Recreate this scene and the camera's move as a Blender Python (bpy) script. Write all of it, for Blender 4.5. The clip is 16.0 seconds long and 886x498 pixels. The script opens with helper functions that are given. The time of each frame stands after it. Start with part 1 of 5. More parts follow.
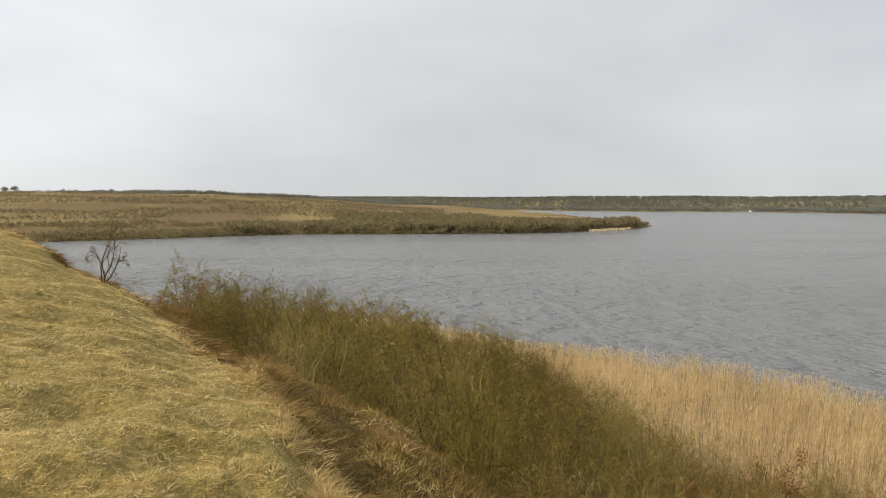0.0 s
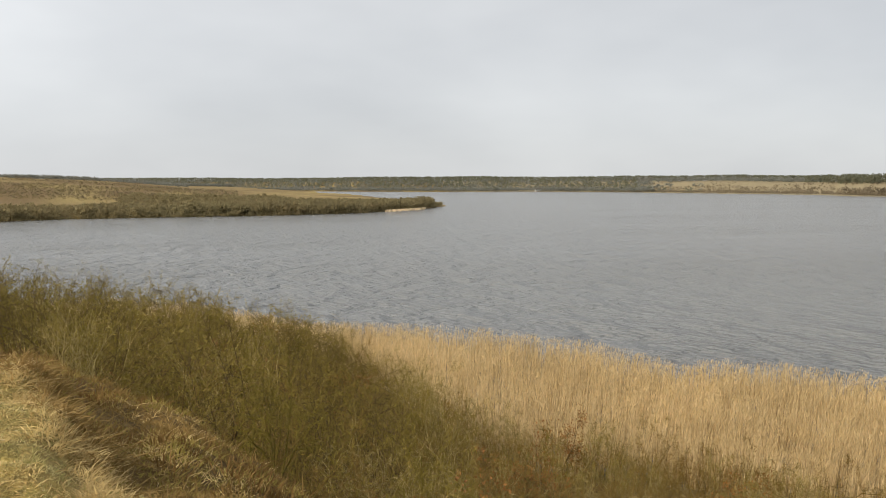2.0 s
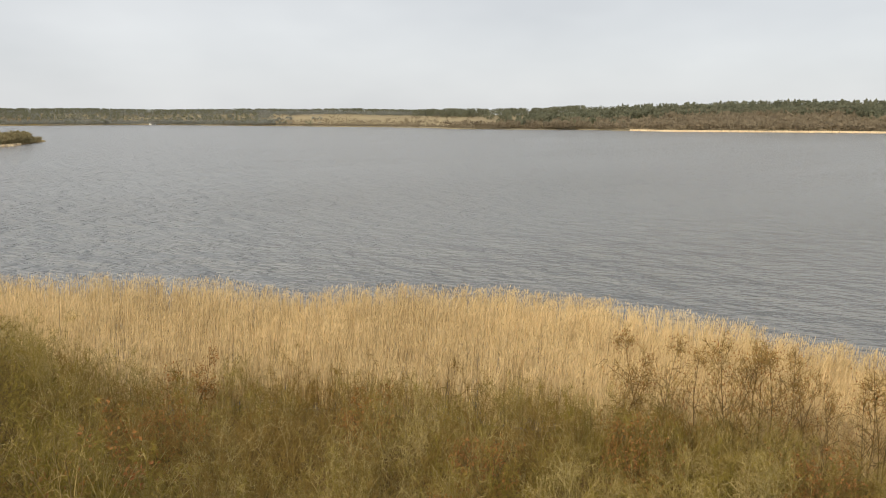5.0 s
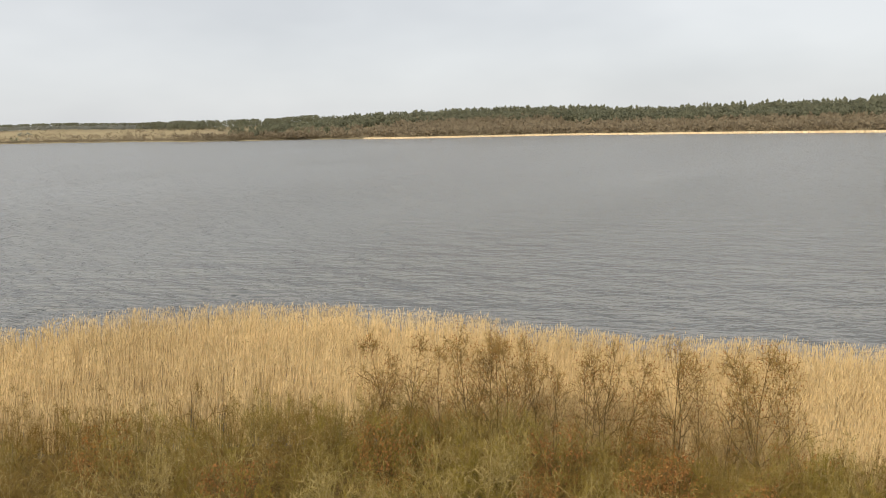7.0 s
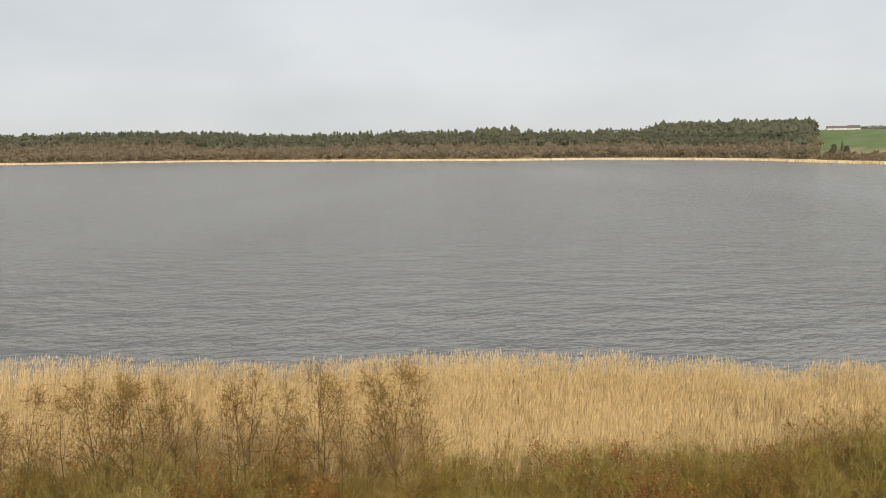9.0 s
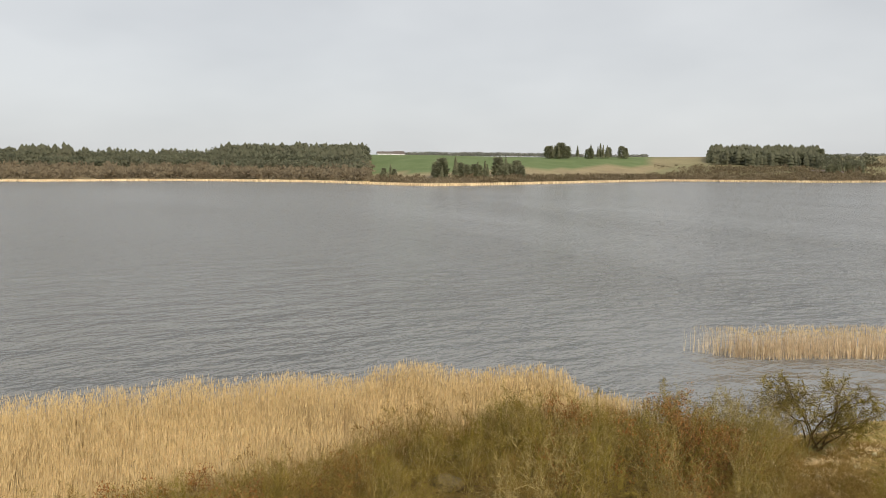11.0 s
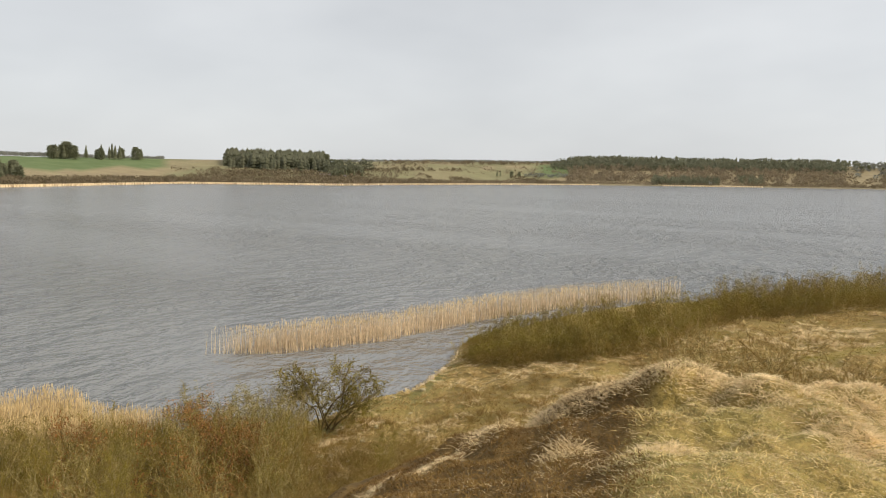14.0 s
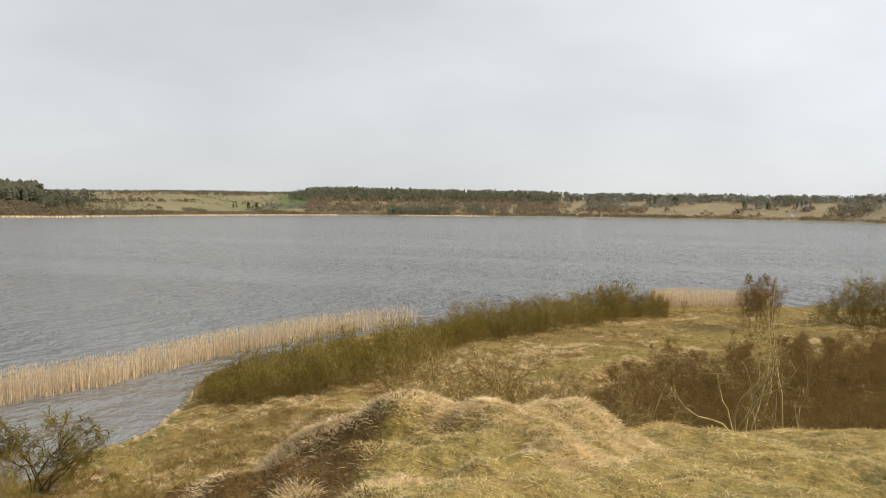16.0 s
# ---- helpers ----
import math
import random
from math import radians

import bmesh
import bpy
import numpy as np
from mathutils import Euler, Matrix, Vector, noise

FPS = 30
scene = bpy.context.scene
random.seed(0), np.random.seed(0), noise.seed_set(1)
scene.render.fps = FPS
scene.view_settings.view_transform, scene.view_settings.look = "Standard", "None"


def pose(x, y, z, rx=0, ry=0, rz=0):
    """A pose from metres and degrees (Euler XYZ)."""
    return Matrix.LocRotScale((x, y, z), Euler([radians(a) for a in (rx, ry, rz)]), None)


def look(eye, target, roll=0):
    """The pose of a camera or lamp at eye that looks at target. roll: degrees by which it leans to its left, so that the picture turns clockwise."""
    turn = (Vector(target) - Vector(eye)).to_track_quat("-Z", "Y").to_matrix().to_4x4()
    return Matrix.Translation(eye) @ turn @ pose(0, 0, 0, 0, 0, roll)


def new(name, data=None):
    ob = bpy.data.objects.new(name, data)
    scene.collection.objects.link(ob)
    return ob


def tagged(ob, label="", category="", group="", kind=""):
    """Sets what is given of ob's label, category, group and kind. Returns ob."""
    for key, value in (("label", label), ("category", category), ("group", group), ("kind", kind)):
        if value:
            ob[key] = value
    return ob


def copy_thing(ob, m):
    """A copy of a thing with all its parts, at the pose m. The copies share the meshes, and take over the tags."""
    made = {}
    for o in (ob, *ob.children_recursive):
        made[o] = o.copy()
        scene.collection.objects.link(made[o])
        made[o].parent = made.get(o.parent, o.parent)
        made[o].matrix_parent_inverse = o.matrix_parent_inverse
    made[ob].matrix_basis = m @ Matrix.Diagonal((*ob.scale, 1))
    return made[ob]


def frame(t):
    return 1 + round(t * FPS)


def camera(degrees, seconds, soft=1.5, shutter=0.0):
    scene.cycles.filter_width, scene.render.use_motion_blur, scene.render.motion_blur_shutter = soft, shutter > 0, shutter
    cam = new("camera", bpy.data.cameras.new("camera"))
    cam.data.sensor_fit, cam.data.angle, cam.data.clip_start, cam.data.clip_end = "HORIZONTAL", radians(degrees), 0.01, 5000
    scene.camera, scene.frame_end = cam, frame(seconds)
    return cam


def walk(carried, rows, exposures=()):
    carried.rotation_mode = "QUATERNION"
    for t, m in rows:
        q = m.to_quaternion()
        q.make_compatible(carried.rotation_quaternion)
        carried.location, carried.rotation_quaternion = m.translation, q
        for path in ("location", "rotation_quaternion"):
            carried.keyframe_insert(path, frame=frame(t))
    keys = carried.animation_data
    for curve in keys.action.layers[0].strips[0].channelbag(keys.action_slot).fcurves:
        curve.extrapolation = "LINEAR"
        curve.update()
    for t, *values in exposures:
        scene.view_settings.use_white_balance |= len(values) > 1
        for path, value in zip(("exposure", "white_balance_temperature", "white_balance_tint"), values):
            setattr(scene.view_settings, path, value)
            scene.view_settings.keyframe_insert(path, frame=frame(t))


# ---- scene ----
# The eye stands 15 m above the lake, on the brow of a grassy hill, and swings round at arm's length.
cam = camera(56.6, 16.0, soft=0.55)
PATH = [
    (0.0, pose(-0.048, 0.349, 15.020, 86.86, -0.26, 0.03)),
    (0.5, pose(-0.030, 0.363, 15.013, 86.78, -0.20, -3.44)),
    (1.0, pose(-0.002, 0.386, 15.007, 86.41, -0.17, -7.42)),
    (1.5, pose(0.027, 0.394, 15.000, 85.91, -0.05, -10.81)),
    (2.0, pose(0.066, 0.393, 14.997, 85.57, 0.04, -14.04)),
    (2.5, pose(0.104, 0.383, 14.992, 85.38, -0.00, -18.18)),
    (3.0, pose(0.115, 0.364, 14.983, 85.04, 0.26, -22.73)),
    (3.2, pose(0.114, 0.356, 14.981, 84.70, 0.34, -24.35)),
    (5.3, pose(0.066, 0.277, 14.972, 80.70, -0.09, -42.60)),
    (5.5, pose(0.067, 0.272, 14.974, 80.67, -0.02, -44.49)),
    (6.0, pose(0.090, 0.256, 14.983, 80.58, 0.36, -48.54)),
    (6.5, pose(0.143, 0.217, 14.987, 80.81, 0.97, -52.88)),
    (7.0, pose(0.224, 0.170, 14.987, 81.46, 1.28, -57.95)),
    (7.5, pose(0.314, 0.122, 14.987, 81.96, 0.97, -63.88)),
    (8.0, pose(0.393, 0.084, 14.988, 82.42, 1.01, -70.94)),
    (8.5, pose(0.453, 0.067, 14.995, 82.81, 0.81, -76.96)),
    (9.0, pose(0.499, 0.087, 15.009, 82.90, 0.62, -82.77)),
    (9.5, pose(0.519, 0.097, 15.022, 83.06, 0.55, -90.25)),
    (10.0, pose(0.519, 0.083, 15.031, 83.53, 0.38, -98.73)),
    (10.2, pose(0.511, 0.073, 15.033, 83.72, 0.30, -101.75)),
    (12.3, pose(0.331, -0.080, 15.019, 84.74, -0.65, -126.11)),
    (12.5, pose(0.324, -0.100, 15.018, 84.79, -0.59, -128.24)),
    (13.0, pose(0.322, -0.174, 15.017, 84.86, -0.40, -133.95)),
    (13.5, pose(0.322, -0.262, 15.013, 84.92, -0.55, -140.08)),
    (14.0, pose(0.338, -0.332, 14.997, 84.72, -0.82, -144.64)),
    (14.5, pose(0.344, -0.386, 14.982, 84.28, -0.74, -147.44)),
    (15.0, pose(0.335, -0.445, 14.985, 84.36, -0.57, -150.94)),
    (15.5, pose(0.309, -0.514, 14.997, 85.69, -0.61, -156.49)),
    (16.0, pose(0.292, -0.585, 15.009, 87.07, -0.65, -162.66)),
]
walk(cam, PATH, [(0.0, 0.04), (3.0, 0.14), (6.5, 0.20), (8.5, 0.12), (10.0, 0.04), (13.0, 0.06), (14.5, 0.12), (15.5, 0.19), (16.0, 0.08)])

# ---- world, sun ----
SUN_AZ, SUN_EL = -98.0, 36.0
sun_dir = Vector((math.sin(radians(SUN_AZ)) * math.cos(radians(SUN_EL)),
                  math.cos(radians(SUN_AZ)) * math.cos(radians(SUN_EL)), math.sin(radians(SUN_EL))))
world = bpy.data.worlds.new("overcast_sky")
scene.world = world
world.use_nodes = True
wn, wl = world.node_tree.nodes, world.node_tree.links
wn.clear()
w_out = wn.new("ShaderNodeOutputWorld")
w_bg = wn.new("ShaderNodeBackground")
w_sky = wn.new("ShaderNodeTexSky")
w_sky.sky_type, w_sky.sun_disc = "NISHITA", False
w_sky.sun_elevation, w_sky.sun_rotation = radians(SUN_EL), radians(SUN_AZ)
w_scale = wn.new("ShaderNodeVectorMath")
w_scale.operation = "SCALE"
w_scale.inputs["Scale"].default_value = 0.10
wl.new(w_sky.outputs[0], w_scale.inputs[0])
w_co = wn.new("ShaderNodeTexCoord")
w_map = wn.new("ShaderNodeMapping")
w_map.inputs["Scale"].default_value = (1.0, 1.0, 2.6)
wl.new(w_co.outputs["Generated"], w_map.inputs["Vector"])
w_noise = wn.new("ShaderNodeTexNoise")
w_noise.inputs["Scale"].default_value = 2.2
w_noise.inputs["Detail"].default_value = 4.0
wl.new(w_map.outputs[0], w_noise.inputs["Vector"])
w_ramp = wn.new("ShaderNodeValToRGB")
w_ramp.color_ramp.elements[0].position, w_ramp.color_ramp.elements[0].color = 0.36, (0.625, 0.640, 0.660, 1)
w_ramp.color_ramp.elements[1].position, w_ramp.color_ramp.elements[1].color = 0.66, (0.755, 0.768, 0.780, 1)
wl.new(w_noise.outputs["Fac"], w_ramp.inputs[0])
# the bright veil of cloud round the hidden sun
w_dot = wn.new("ShaderNodeVectorMath")
w_dot.operation = "DOT_PRODUCT"
w_dot.inputs[1].default_value = sun_dir
wl.new(w_co.outputs["Generated"], w_dot.inputs[0])
w_glow = wn.new("ShaderNodeMapRange")
w_glow.interpolation_type = "SMOOTHSTEP"
w_glow.inputs["From Min"].default_value, w_glow.inputs["From Max"].default_value = -0.2, 1.0
w_glow.inputs["To Min"].default_value, w_glow.inputs["To Max"].default_value = 0.96, 1.62
wl.new(w_dot.outputs["Value"], w_glow.inputs["Value"])
w_mul = wn.new("ShaderNodeVectorMath")
w_mul.operation = "SCALE"
wl.new(w_ramp.outputs[0], w_mul.inputs[0])
wl.new(w_glow.outputs[0], w_mul.inputs["Scale"])
w_mix = wn.new("ShaderNodeMix")
w_mix.data_type = "RGBA"
w_mix.inputs["Factor"].default_value = 0.90
wl.new(w_scale.outputs[0], w_mix.inputs["A"])
wl.new(w_mul.outputs[0], w_mix.inputs["B"])
wl.new(w_mix.outputs["Result"], w_bg.inputs["Color"])
w_bg.inputs["Strength"].default_value = 1.0
wl.new(w_bg.outputs[0], w_out.inputs[0])

sun_data = bpy.data.lights.new("sun", "SUN")
sun_data.energy, sun_data.angle, sun_data.color = 3.6, radians(4), (1.0, 0.87, 0.66)
sun = new("sun", sun_data)
sun.matrix_world = look(sun_dir * 100, (0, 0, 0))


# ---- materials ----
# The plan is drawn on a dial round the hilltop: one of its degrees is DIAL true degrees, one of its paces 1 / DIAL metres.
DIAL = 1.0495


def place(az, r):
    a = np.radians(np.asarray(az) * DIAL)
    return r / DIAL * np.sin(a), r / DIAL * np.cos(a)


def nodes_of(name):
    m = bpy.data.materials.new(name)
    m.use_nodes = True
    return m, m.node_tree.nodes, m.node_tree.links, m.node_tree.nodes["Principled BSDF"]


def noise_node(n, l, vec, scale, detail=3.0, rough=0.55):
    t = n.new("ShaderNodeTexNoise")
    t.inputs["Scale"].default_value, t.inputs["Detail"].default_value = scale, detail
    t.inputs["Roughness"].default_value = rough
    l.new(vec, t.inputs["Vector"])
    return t.outputs["Fac"]


def mix_node(n, l, fac, a, b):
    x = n.new("ShaderNodeMix")
    x.data_type = "RGBA"
    for value, sock in ((fac, x.inputs["Factor"]), (a, x.inputs["A"]), (b, x.inputs["B"])):
        if isinstance(value, (int, float)):
            sock.default_value = value
        elif isinstance(value, tuple):
            sock.default_value = (*value, 1)
        else:
            l.new(value, sock)
    return x.outputs["Result"]


def range_node(n, l, value, a, b, lo=0.0, hi=1.0):
    x = n.new("ShaderNodeMapRange")
    for key, v in (("From Min", a), ("From Max", b), ("To Min", lo), ("To Max", hi)):
        x.inputs[key].default_value = v
    l.new(value, x.inputs["Value"])
    return x.outputs[0]


def plain(name, dark, light, third, scale=3.0, scale2=0.3, rough=0.85, per="object", bump=0.0, thin=0.0, tint=(1.07, 0.96, 0.54)):
    """Two tones of grain, a third tone from piece to piece and in large patches."""
    m, n, l, p = nodes_of(name)
    dark, light, third = (tuple(v * f for v, f in zip(c, tint)) for c in (dark, light, third))
    pos = n.new("ShaderNodeNewGeometry")
    grain = range_node(n, l, noise_node(n, l, pos.outputs["Position"], scale), 0.35, 0.65)
    patch = range_node(n, l, noise_node(n, l, pos.outputs["Position"], scale2), 0.35, 0.7)
    base = mix_node(n, l, grain, dark, light)
    if per == "object":
        info = n.new("ShaderNodeObjectInfo")
        rnd = info.outputs["Random"]
    else:
        rnd = pos.outputs["Random Per Island"]
    half = n.new("ShaderNodeMath")
    half.operation = "MULTIPLY"
    l.new(rnd, half.inputs[0])
    l.new(patch, half.inputs[1])
    col = mix_node(n, l, half.outputs[0], base, third)
    l.new(col, p.inputs["Base Color"])
    p.inputs["Roughness"].default_value = rough
    p.inputs["Specular IOR Level"].default_value = 0.25
    if bump:
        b = n.new("ShaderNodeBump")
        b.inputs["Strength"].default_value, b.inputs["Distance"].default_value = bump, 0.03
        l.new(noise_node(n, l, pos.outputs["Position"], scale * 4), b.inputs["Height"])
        l.new(b.outputs[0], p.inputs["Normal"])
    if thin:
        back = n.new("ShaderNodeBsdfTranslucent")
        l.new(col, back.inputs["Color"])
        both = n.new("ShaderNodeMixShader")
        both.inputs[0].default_value = thin
        l.new(p.outputs[0], both.inputs[1])
        l.new(back.outputs[0], both.inputs[2])
        l.new(both.outputs[0], n["Material Output"].inputs["Surface"])
    return m


# Tint of far materials: keeps more blue than near ones, for distance haze.
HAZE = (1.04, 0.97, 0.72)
M_OLIVE = plain("olive_twigs", (0.092, 0.081, 0.023), (0.242, 0.214, 0.064), (0.286, 0.238, 0.095), 0.9, thin=0.25)
M_LICHEN = plain("lichen_bark", (0.215, 0.185, 0.105), (0.40, 0.345, 0.21), (0.26, 0.20, 0.12), 4.0, tint=(1.05, 0.97, 0.64))
M_BROWN = plain("brown_twigs", (0.152, 0.114, 0.052), (0.250, 0.192, 0.095), (0.19, 0.125, 0.06), 1.5, thin=0.3)
M_RED = plain("dead_leaf", (0.20, 0.095, 0.05), (0.34, 0.19, 0.10), (0.24, 0.11, 0.08), 6.0, thin=0.3)
M_BARK = plain("dark_bark", (0.075, 0.055, 0.036), (0.15, 0.115, 0.07), (0.10, 0.08, 0.055), 5.0)
M_BIRCH = plain("birch_bark", (0.42, 0.38, 0.31), (0.60, 0.56, 0.47), (0.30, 0.25, 0.20), 5.0)
M_MAROON = plain("birch_twigs", (0.142, 0.100, 0.054), (0.215, 0.156, 0.090), (0.175, 0.116, 0.068), 1.5, thin=0.35)
M_REED = plain("dry_reed", (0.42, 0.347, 0.262), (0.88, 0.770, 0.675), (0.28, 0.210, 0.138), 2.6, 0.12, per="island", thin=0.4, tint=(1.06, 0.97, 0.66))
M_ISLE = plain("bleached_island_reed", (0.46, 0.385, 0.31), (0.86, 0.77, 0.68), (0.34, 0.27, 0.20), 2.6, 0.12, per="island", thin=0.4, tint=(1.05, 0.97, 0.78))
M_PLUME = plain("reed_plume", (0.52, 0.43, 0.33), (0.70, 0.59, 0.47), (0.46, 0.37, 0.27), 0.8, 0.2, per="island", thin=0.4, tint=(1.06, 0.97, 0.66))
M_TURF = plain("turf_blade", (0.295, 0.262, 0.135), (0.74, 0.665, 0.48), (0.235, 0.252, 0.105), 7.0, 0.5, per="island", thin=0.4, tint=(1.05, 0.97, 0.66))
M_STRAW = plain("straw_blade", (0.42, 0.33, 0.19), (0.92, 0.80, 0.58), (0.38, 0.27, 0.14), 6.0, 0.5, per="island", thin=0.4, tint=(1.05, 0.97, 0.66))
M_BRACKEN = plain("dead_bracken", (0.19, 0.132, 0.078), (0.33, 0.245, 0.155), (0.24, 0.18, 0.10), 1.8, 0.5, per="island", thin=0.3)
M_HEATHER = plain("heather", (0.125, 0.078, 0.044), (0.245, 0.160, 0.095), (0.19, 0.145, 0.07), 2.0, 0.5, per="island", thin=0.2)
# Needle tones lightened and greyed: haze of distance put into the colour.
M_CONIFER = plain("hazy_conifer_needles", (0.137, 0.154, 0.138), (0.208, 0.228, 0.202), (0.180, 0.185, 0.168), 0.12, 0.02, per="island", thin=0.6, tint=HAZE)
M_SPRUCE = plain("hazy_spruce_needles", (0.165, 0.187, 0.158), (0.262, 0.286, 0.240), (0.22, 0.226, 0.190), 0.3, 0.05, per="island", thin=0.6, tint=HAZE)
M_PALE = plain("bleached_reed", (0.60, 0.51, 0.45), (0.78, 0.69, 0.62), (0.56, 0.46, 0.38), 0.2, 0.03, per="island", tint=HAZE)
# Far bare wood and scrub, their colours paled for haze as well.
M_WOOD = plain("bare_woodland", (0.196, 0.170, 0.156), (0.276, 0.248, 0.226), (0.230, 0.194, 0.170), 0.1, 0.02, per="island", thin=0.5, tint=HAZE)
M_SCRUB = plain("olive_scrub", (0.190, 0.172, 0.120), (0.270, 0.246, 0.175), (0.22, 0.180, 0.125), 0.1, 0.02, per="island", thin=0.6, tint=HAZE)
M_MARSH = plain("bleached_meadow_grass", (0.34, 0.265, 0.16), (0.70, 0.595, 0.42), (0.24, 0.17, 0.09), 3.0, 0.3, per="island", thin=0.4, tint=(1.06, 0.96, 0.64))
M_LAWN = plain("trodden_grass", (0.20, 0.178, 0.068), (0.40, 0.345, 0.15), (0.30, 0.235, 0.11), 2.0, 0.3, per="island", thin=0.4, tint=(1.05, 0.97, 0.62))
M_GREY = plain("grey_stone", (0.085, 0.072, 0.062), (0.15, 0.128, 0.112), (0.11, 0.09, 0.07), 5.0, 1.0, bump=0.4)
# Bluish grey of this woodland is painted haze, not its own colour.
M_SLOPE = plain("hazy_mixed_woodland", (0.171, 0.192, 0.228), (0.253, 0.279, 0.327), (0.224, 0.224, 0.259), 0.1, 0.02, per="island", thin=0.5, tint=HAZE)
M_BLEACH = plain("bleached_tussock", (0.58, 0.495, 0.40), (0.98, 0.90, 0.81), (0.50, 0.40, 0.28), 6.0, 0.5, per="island", thin=0.45, tint=(1.06, 0.97, 0.70))
M_THORN = plain("dark_scrub", (0.148, 0.128, 0.106), (0.215, 0.188, 0.158), (0.185, 0.150, 0.122), 0.1, 0.02, per="island", thin=0.5, tint=HAZE)
M_SAND = plain("bare_sand", (0.42, 0.33, 0.22), (0.56, 0.46, 0.32), (0.40, 0.30, 0.18), 0.5, 0.1, tint=HAZE)
M_CLOD = plain("sandy_peat", (0.20, 0.165, 0.12), (0.60, 0.53, 0.44), (0.16, 0.125, 0.085), 2.2, 0.8, bump=0.6, tint=(1.05, 0.97, 0.80))
M_TAN = plain("alder_twigs", (0.225, 0.165, 0.095), (0.34, 0.26, 0.16), (0.24, 0.17, 0.09), 1.5, thin=0.3)
M_STONE = plain("pale_stone", (0.26, 0.25, 0.25), (0.44, 0.43, 0.45), (0.25, 0.23, 0.21), 6.0, 1.0, bump=0.4)
M_WHITE = plain("white_render", (0.70, 0.76, 1.05), (0.77, 0.84, 1.16), (0.68, 0.73, 1.0), 0.4, 0.1, tint=HAZE)
M_ROOF = plain("dark_roof", (0.09, 0.08, 0.105), (0.14, 0.13, 0.16), (0.11, 0.10, 0.12), 0.5, 0.1, tint=HAZE)
M_SOIL = plain("dark_soil", (0.06, 0.045, 0.03), (0.12, 0.09, 0.06), (0.1, 0.08, 0.05), 4.0, 0.6)


def ground_material():
    m, n, l, p = nodes_of("ground_cover")
    pos = n.new("ShaderNodeNewGeometry").outputs["Position"]
    cover = n.new("ShaderNodeVertexColor")
    cover.layer_name = "cover"
    sep = n.new("ShaderNodeSeparateColor")
    l.new(cover.outputs[0], sep.inputs[0])
    big = range_node(n, l, noise_node(n, l, pos, 0.035, 4), 0.38, 0.62)
    mid = range_node(n, l, noise_node(n, l, pos, 0.6, 4), 0.36, 0.64)
    fine = range_node(n, l, noise_node(n, l, pos, 9.0, 4), 0.3, 0.7)
    straw = mix_node(n, l, fine, (0.15, 0.112, 0.050), (0.28, 0.215, 0.100))
    heath = mix_node(n, l, mid, (0.095, 0.062, 0.030), (0.165, 0.115, 0.054))
    far_patch = range_node(n, l, noise_node(n, l, pos, 0.012, 5, 0.65), 0.42, 0.56)
    heath = mix_node(n, l, far_patch, heath, mix_node(n, l, mid, (0.125, 0.098, 0.040), (0.205, 0.150, 0.070)))
    tufts = range_node(n, l, noise_node(n, l, pos, 1.6, 3), 0.40, 0.60)
    heath = mix_node(n, l, tufts, heath, (0.165, 0.128, 0.072))
    moor = mix_node(n, l, big, heath, mix_node(n, l, tufts, straw, (0.115, 0.098, 0.036)))
    turf = mix_node(n, l, fine, (0.118, 0.104, 0.050), (0.32, 0.274, 0.140))
    turf = mix_node(n, l, mid, turf, mix_node(n, l, fine, (0.150, 0.118, 0.046), (0.39, 0.31, 0.135)))
    clod = range_node(n, l, noise_node(n, l, pos, 1.5, 4, 0.7), 0.47, 0.57)
    moor = mix_node(n, l, clod, moor, mix_node(n, l, fine, (0.17, 0.130, 0.068), (0.32, 0.250, 0.145)))
    tussock = range_node(n, l, noise_node(n, l, pos, 2.3, 3, 0.65), 0.46, 0.56)
    turf = mix_node(n, l, tussock, turf, mix_node(n, l, fine, (0.175, 0.138, 0.068), (0.36, 0.285, 0.145)))
    ling = mix_node(n, l, fine, (0.075, 0.050, 0.028), (0.165, 0.112, 0.060))
    field = mix_node(n, l, big, (0.095, 0.130, 0.052), (0.120, 0.155, 0.068))
    col = mix_node(n, l, sep.outputs[0], moor, turf)
    col = mix_node(n, l, sep.outputs[1], col, ling)
    # distance haze painted in: land off the near mask is mixed paler
    far_haze = range_node(n, l, cover.outputs["Alpha"], 0.0, 1.0, 0.34, 0.0)
    col = mix_node(n, l, far_haze, col, mix_node(n, l, big, (0.27, 0.235, 0.165), (0.36, 0.315, 0.215)))
    # warm tint on near land only; far land stays cooler, as through haze
    near_tint = n.new("ShaderNodeMix")
    near_tint.data_type, near_tint.blend_type = "RGBA", "MULTIPLY"
    l.new(cover.outputs["Alpha"], near_tint.inputs["Factor"])
    l.new(col, near_tint.inputs["A"])
    near_tint.inputs["B"].default_value = (1.04, 0.96, 0.66, 1)
    col = mix_node(n, l, sep.outputs[2], near_tint.outputs["Result"], field)
    l.new(col, p.inputs["Base Color"])
    p.inputs["Roughness"].default_value = 0.95
    p.inputs["Specular IOR Level"].default_value = 0.15
    b = n.new("ShaderNodeBump")
    b.inputs["Strength"].default_value, b.inputs["Distance"].default_value = 1.0, 0.25
    l.new(noise_node(n, l, pos, 2.6, 6, 0.65), b.inputs["Height"])
    l.new(b.outputs[0], p.inputs["Normal"])
    return m


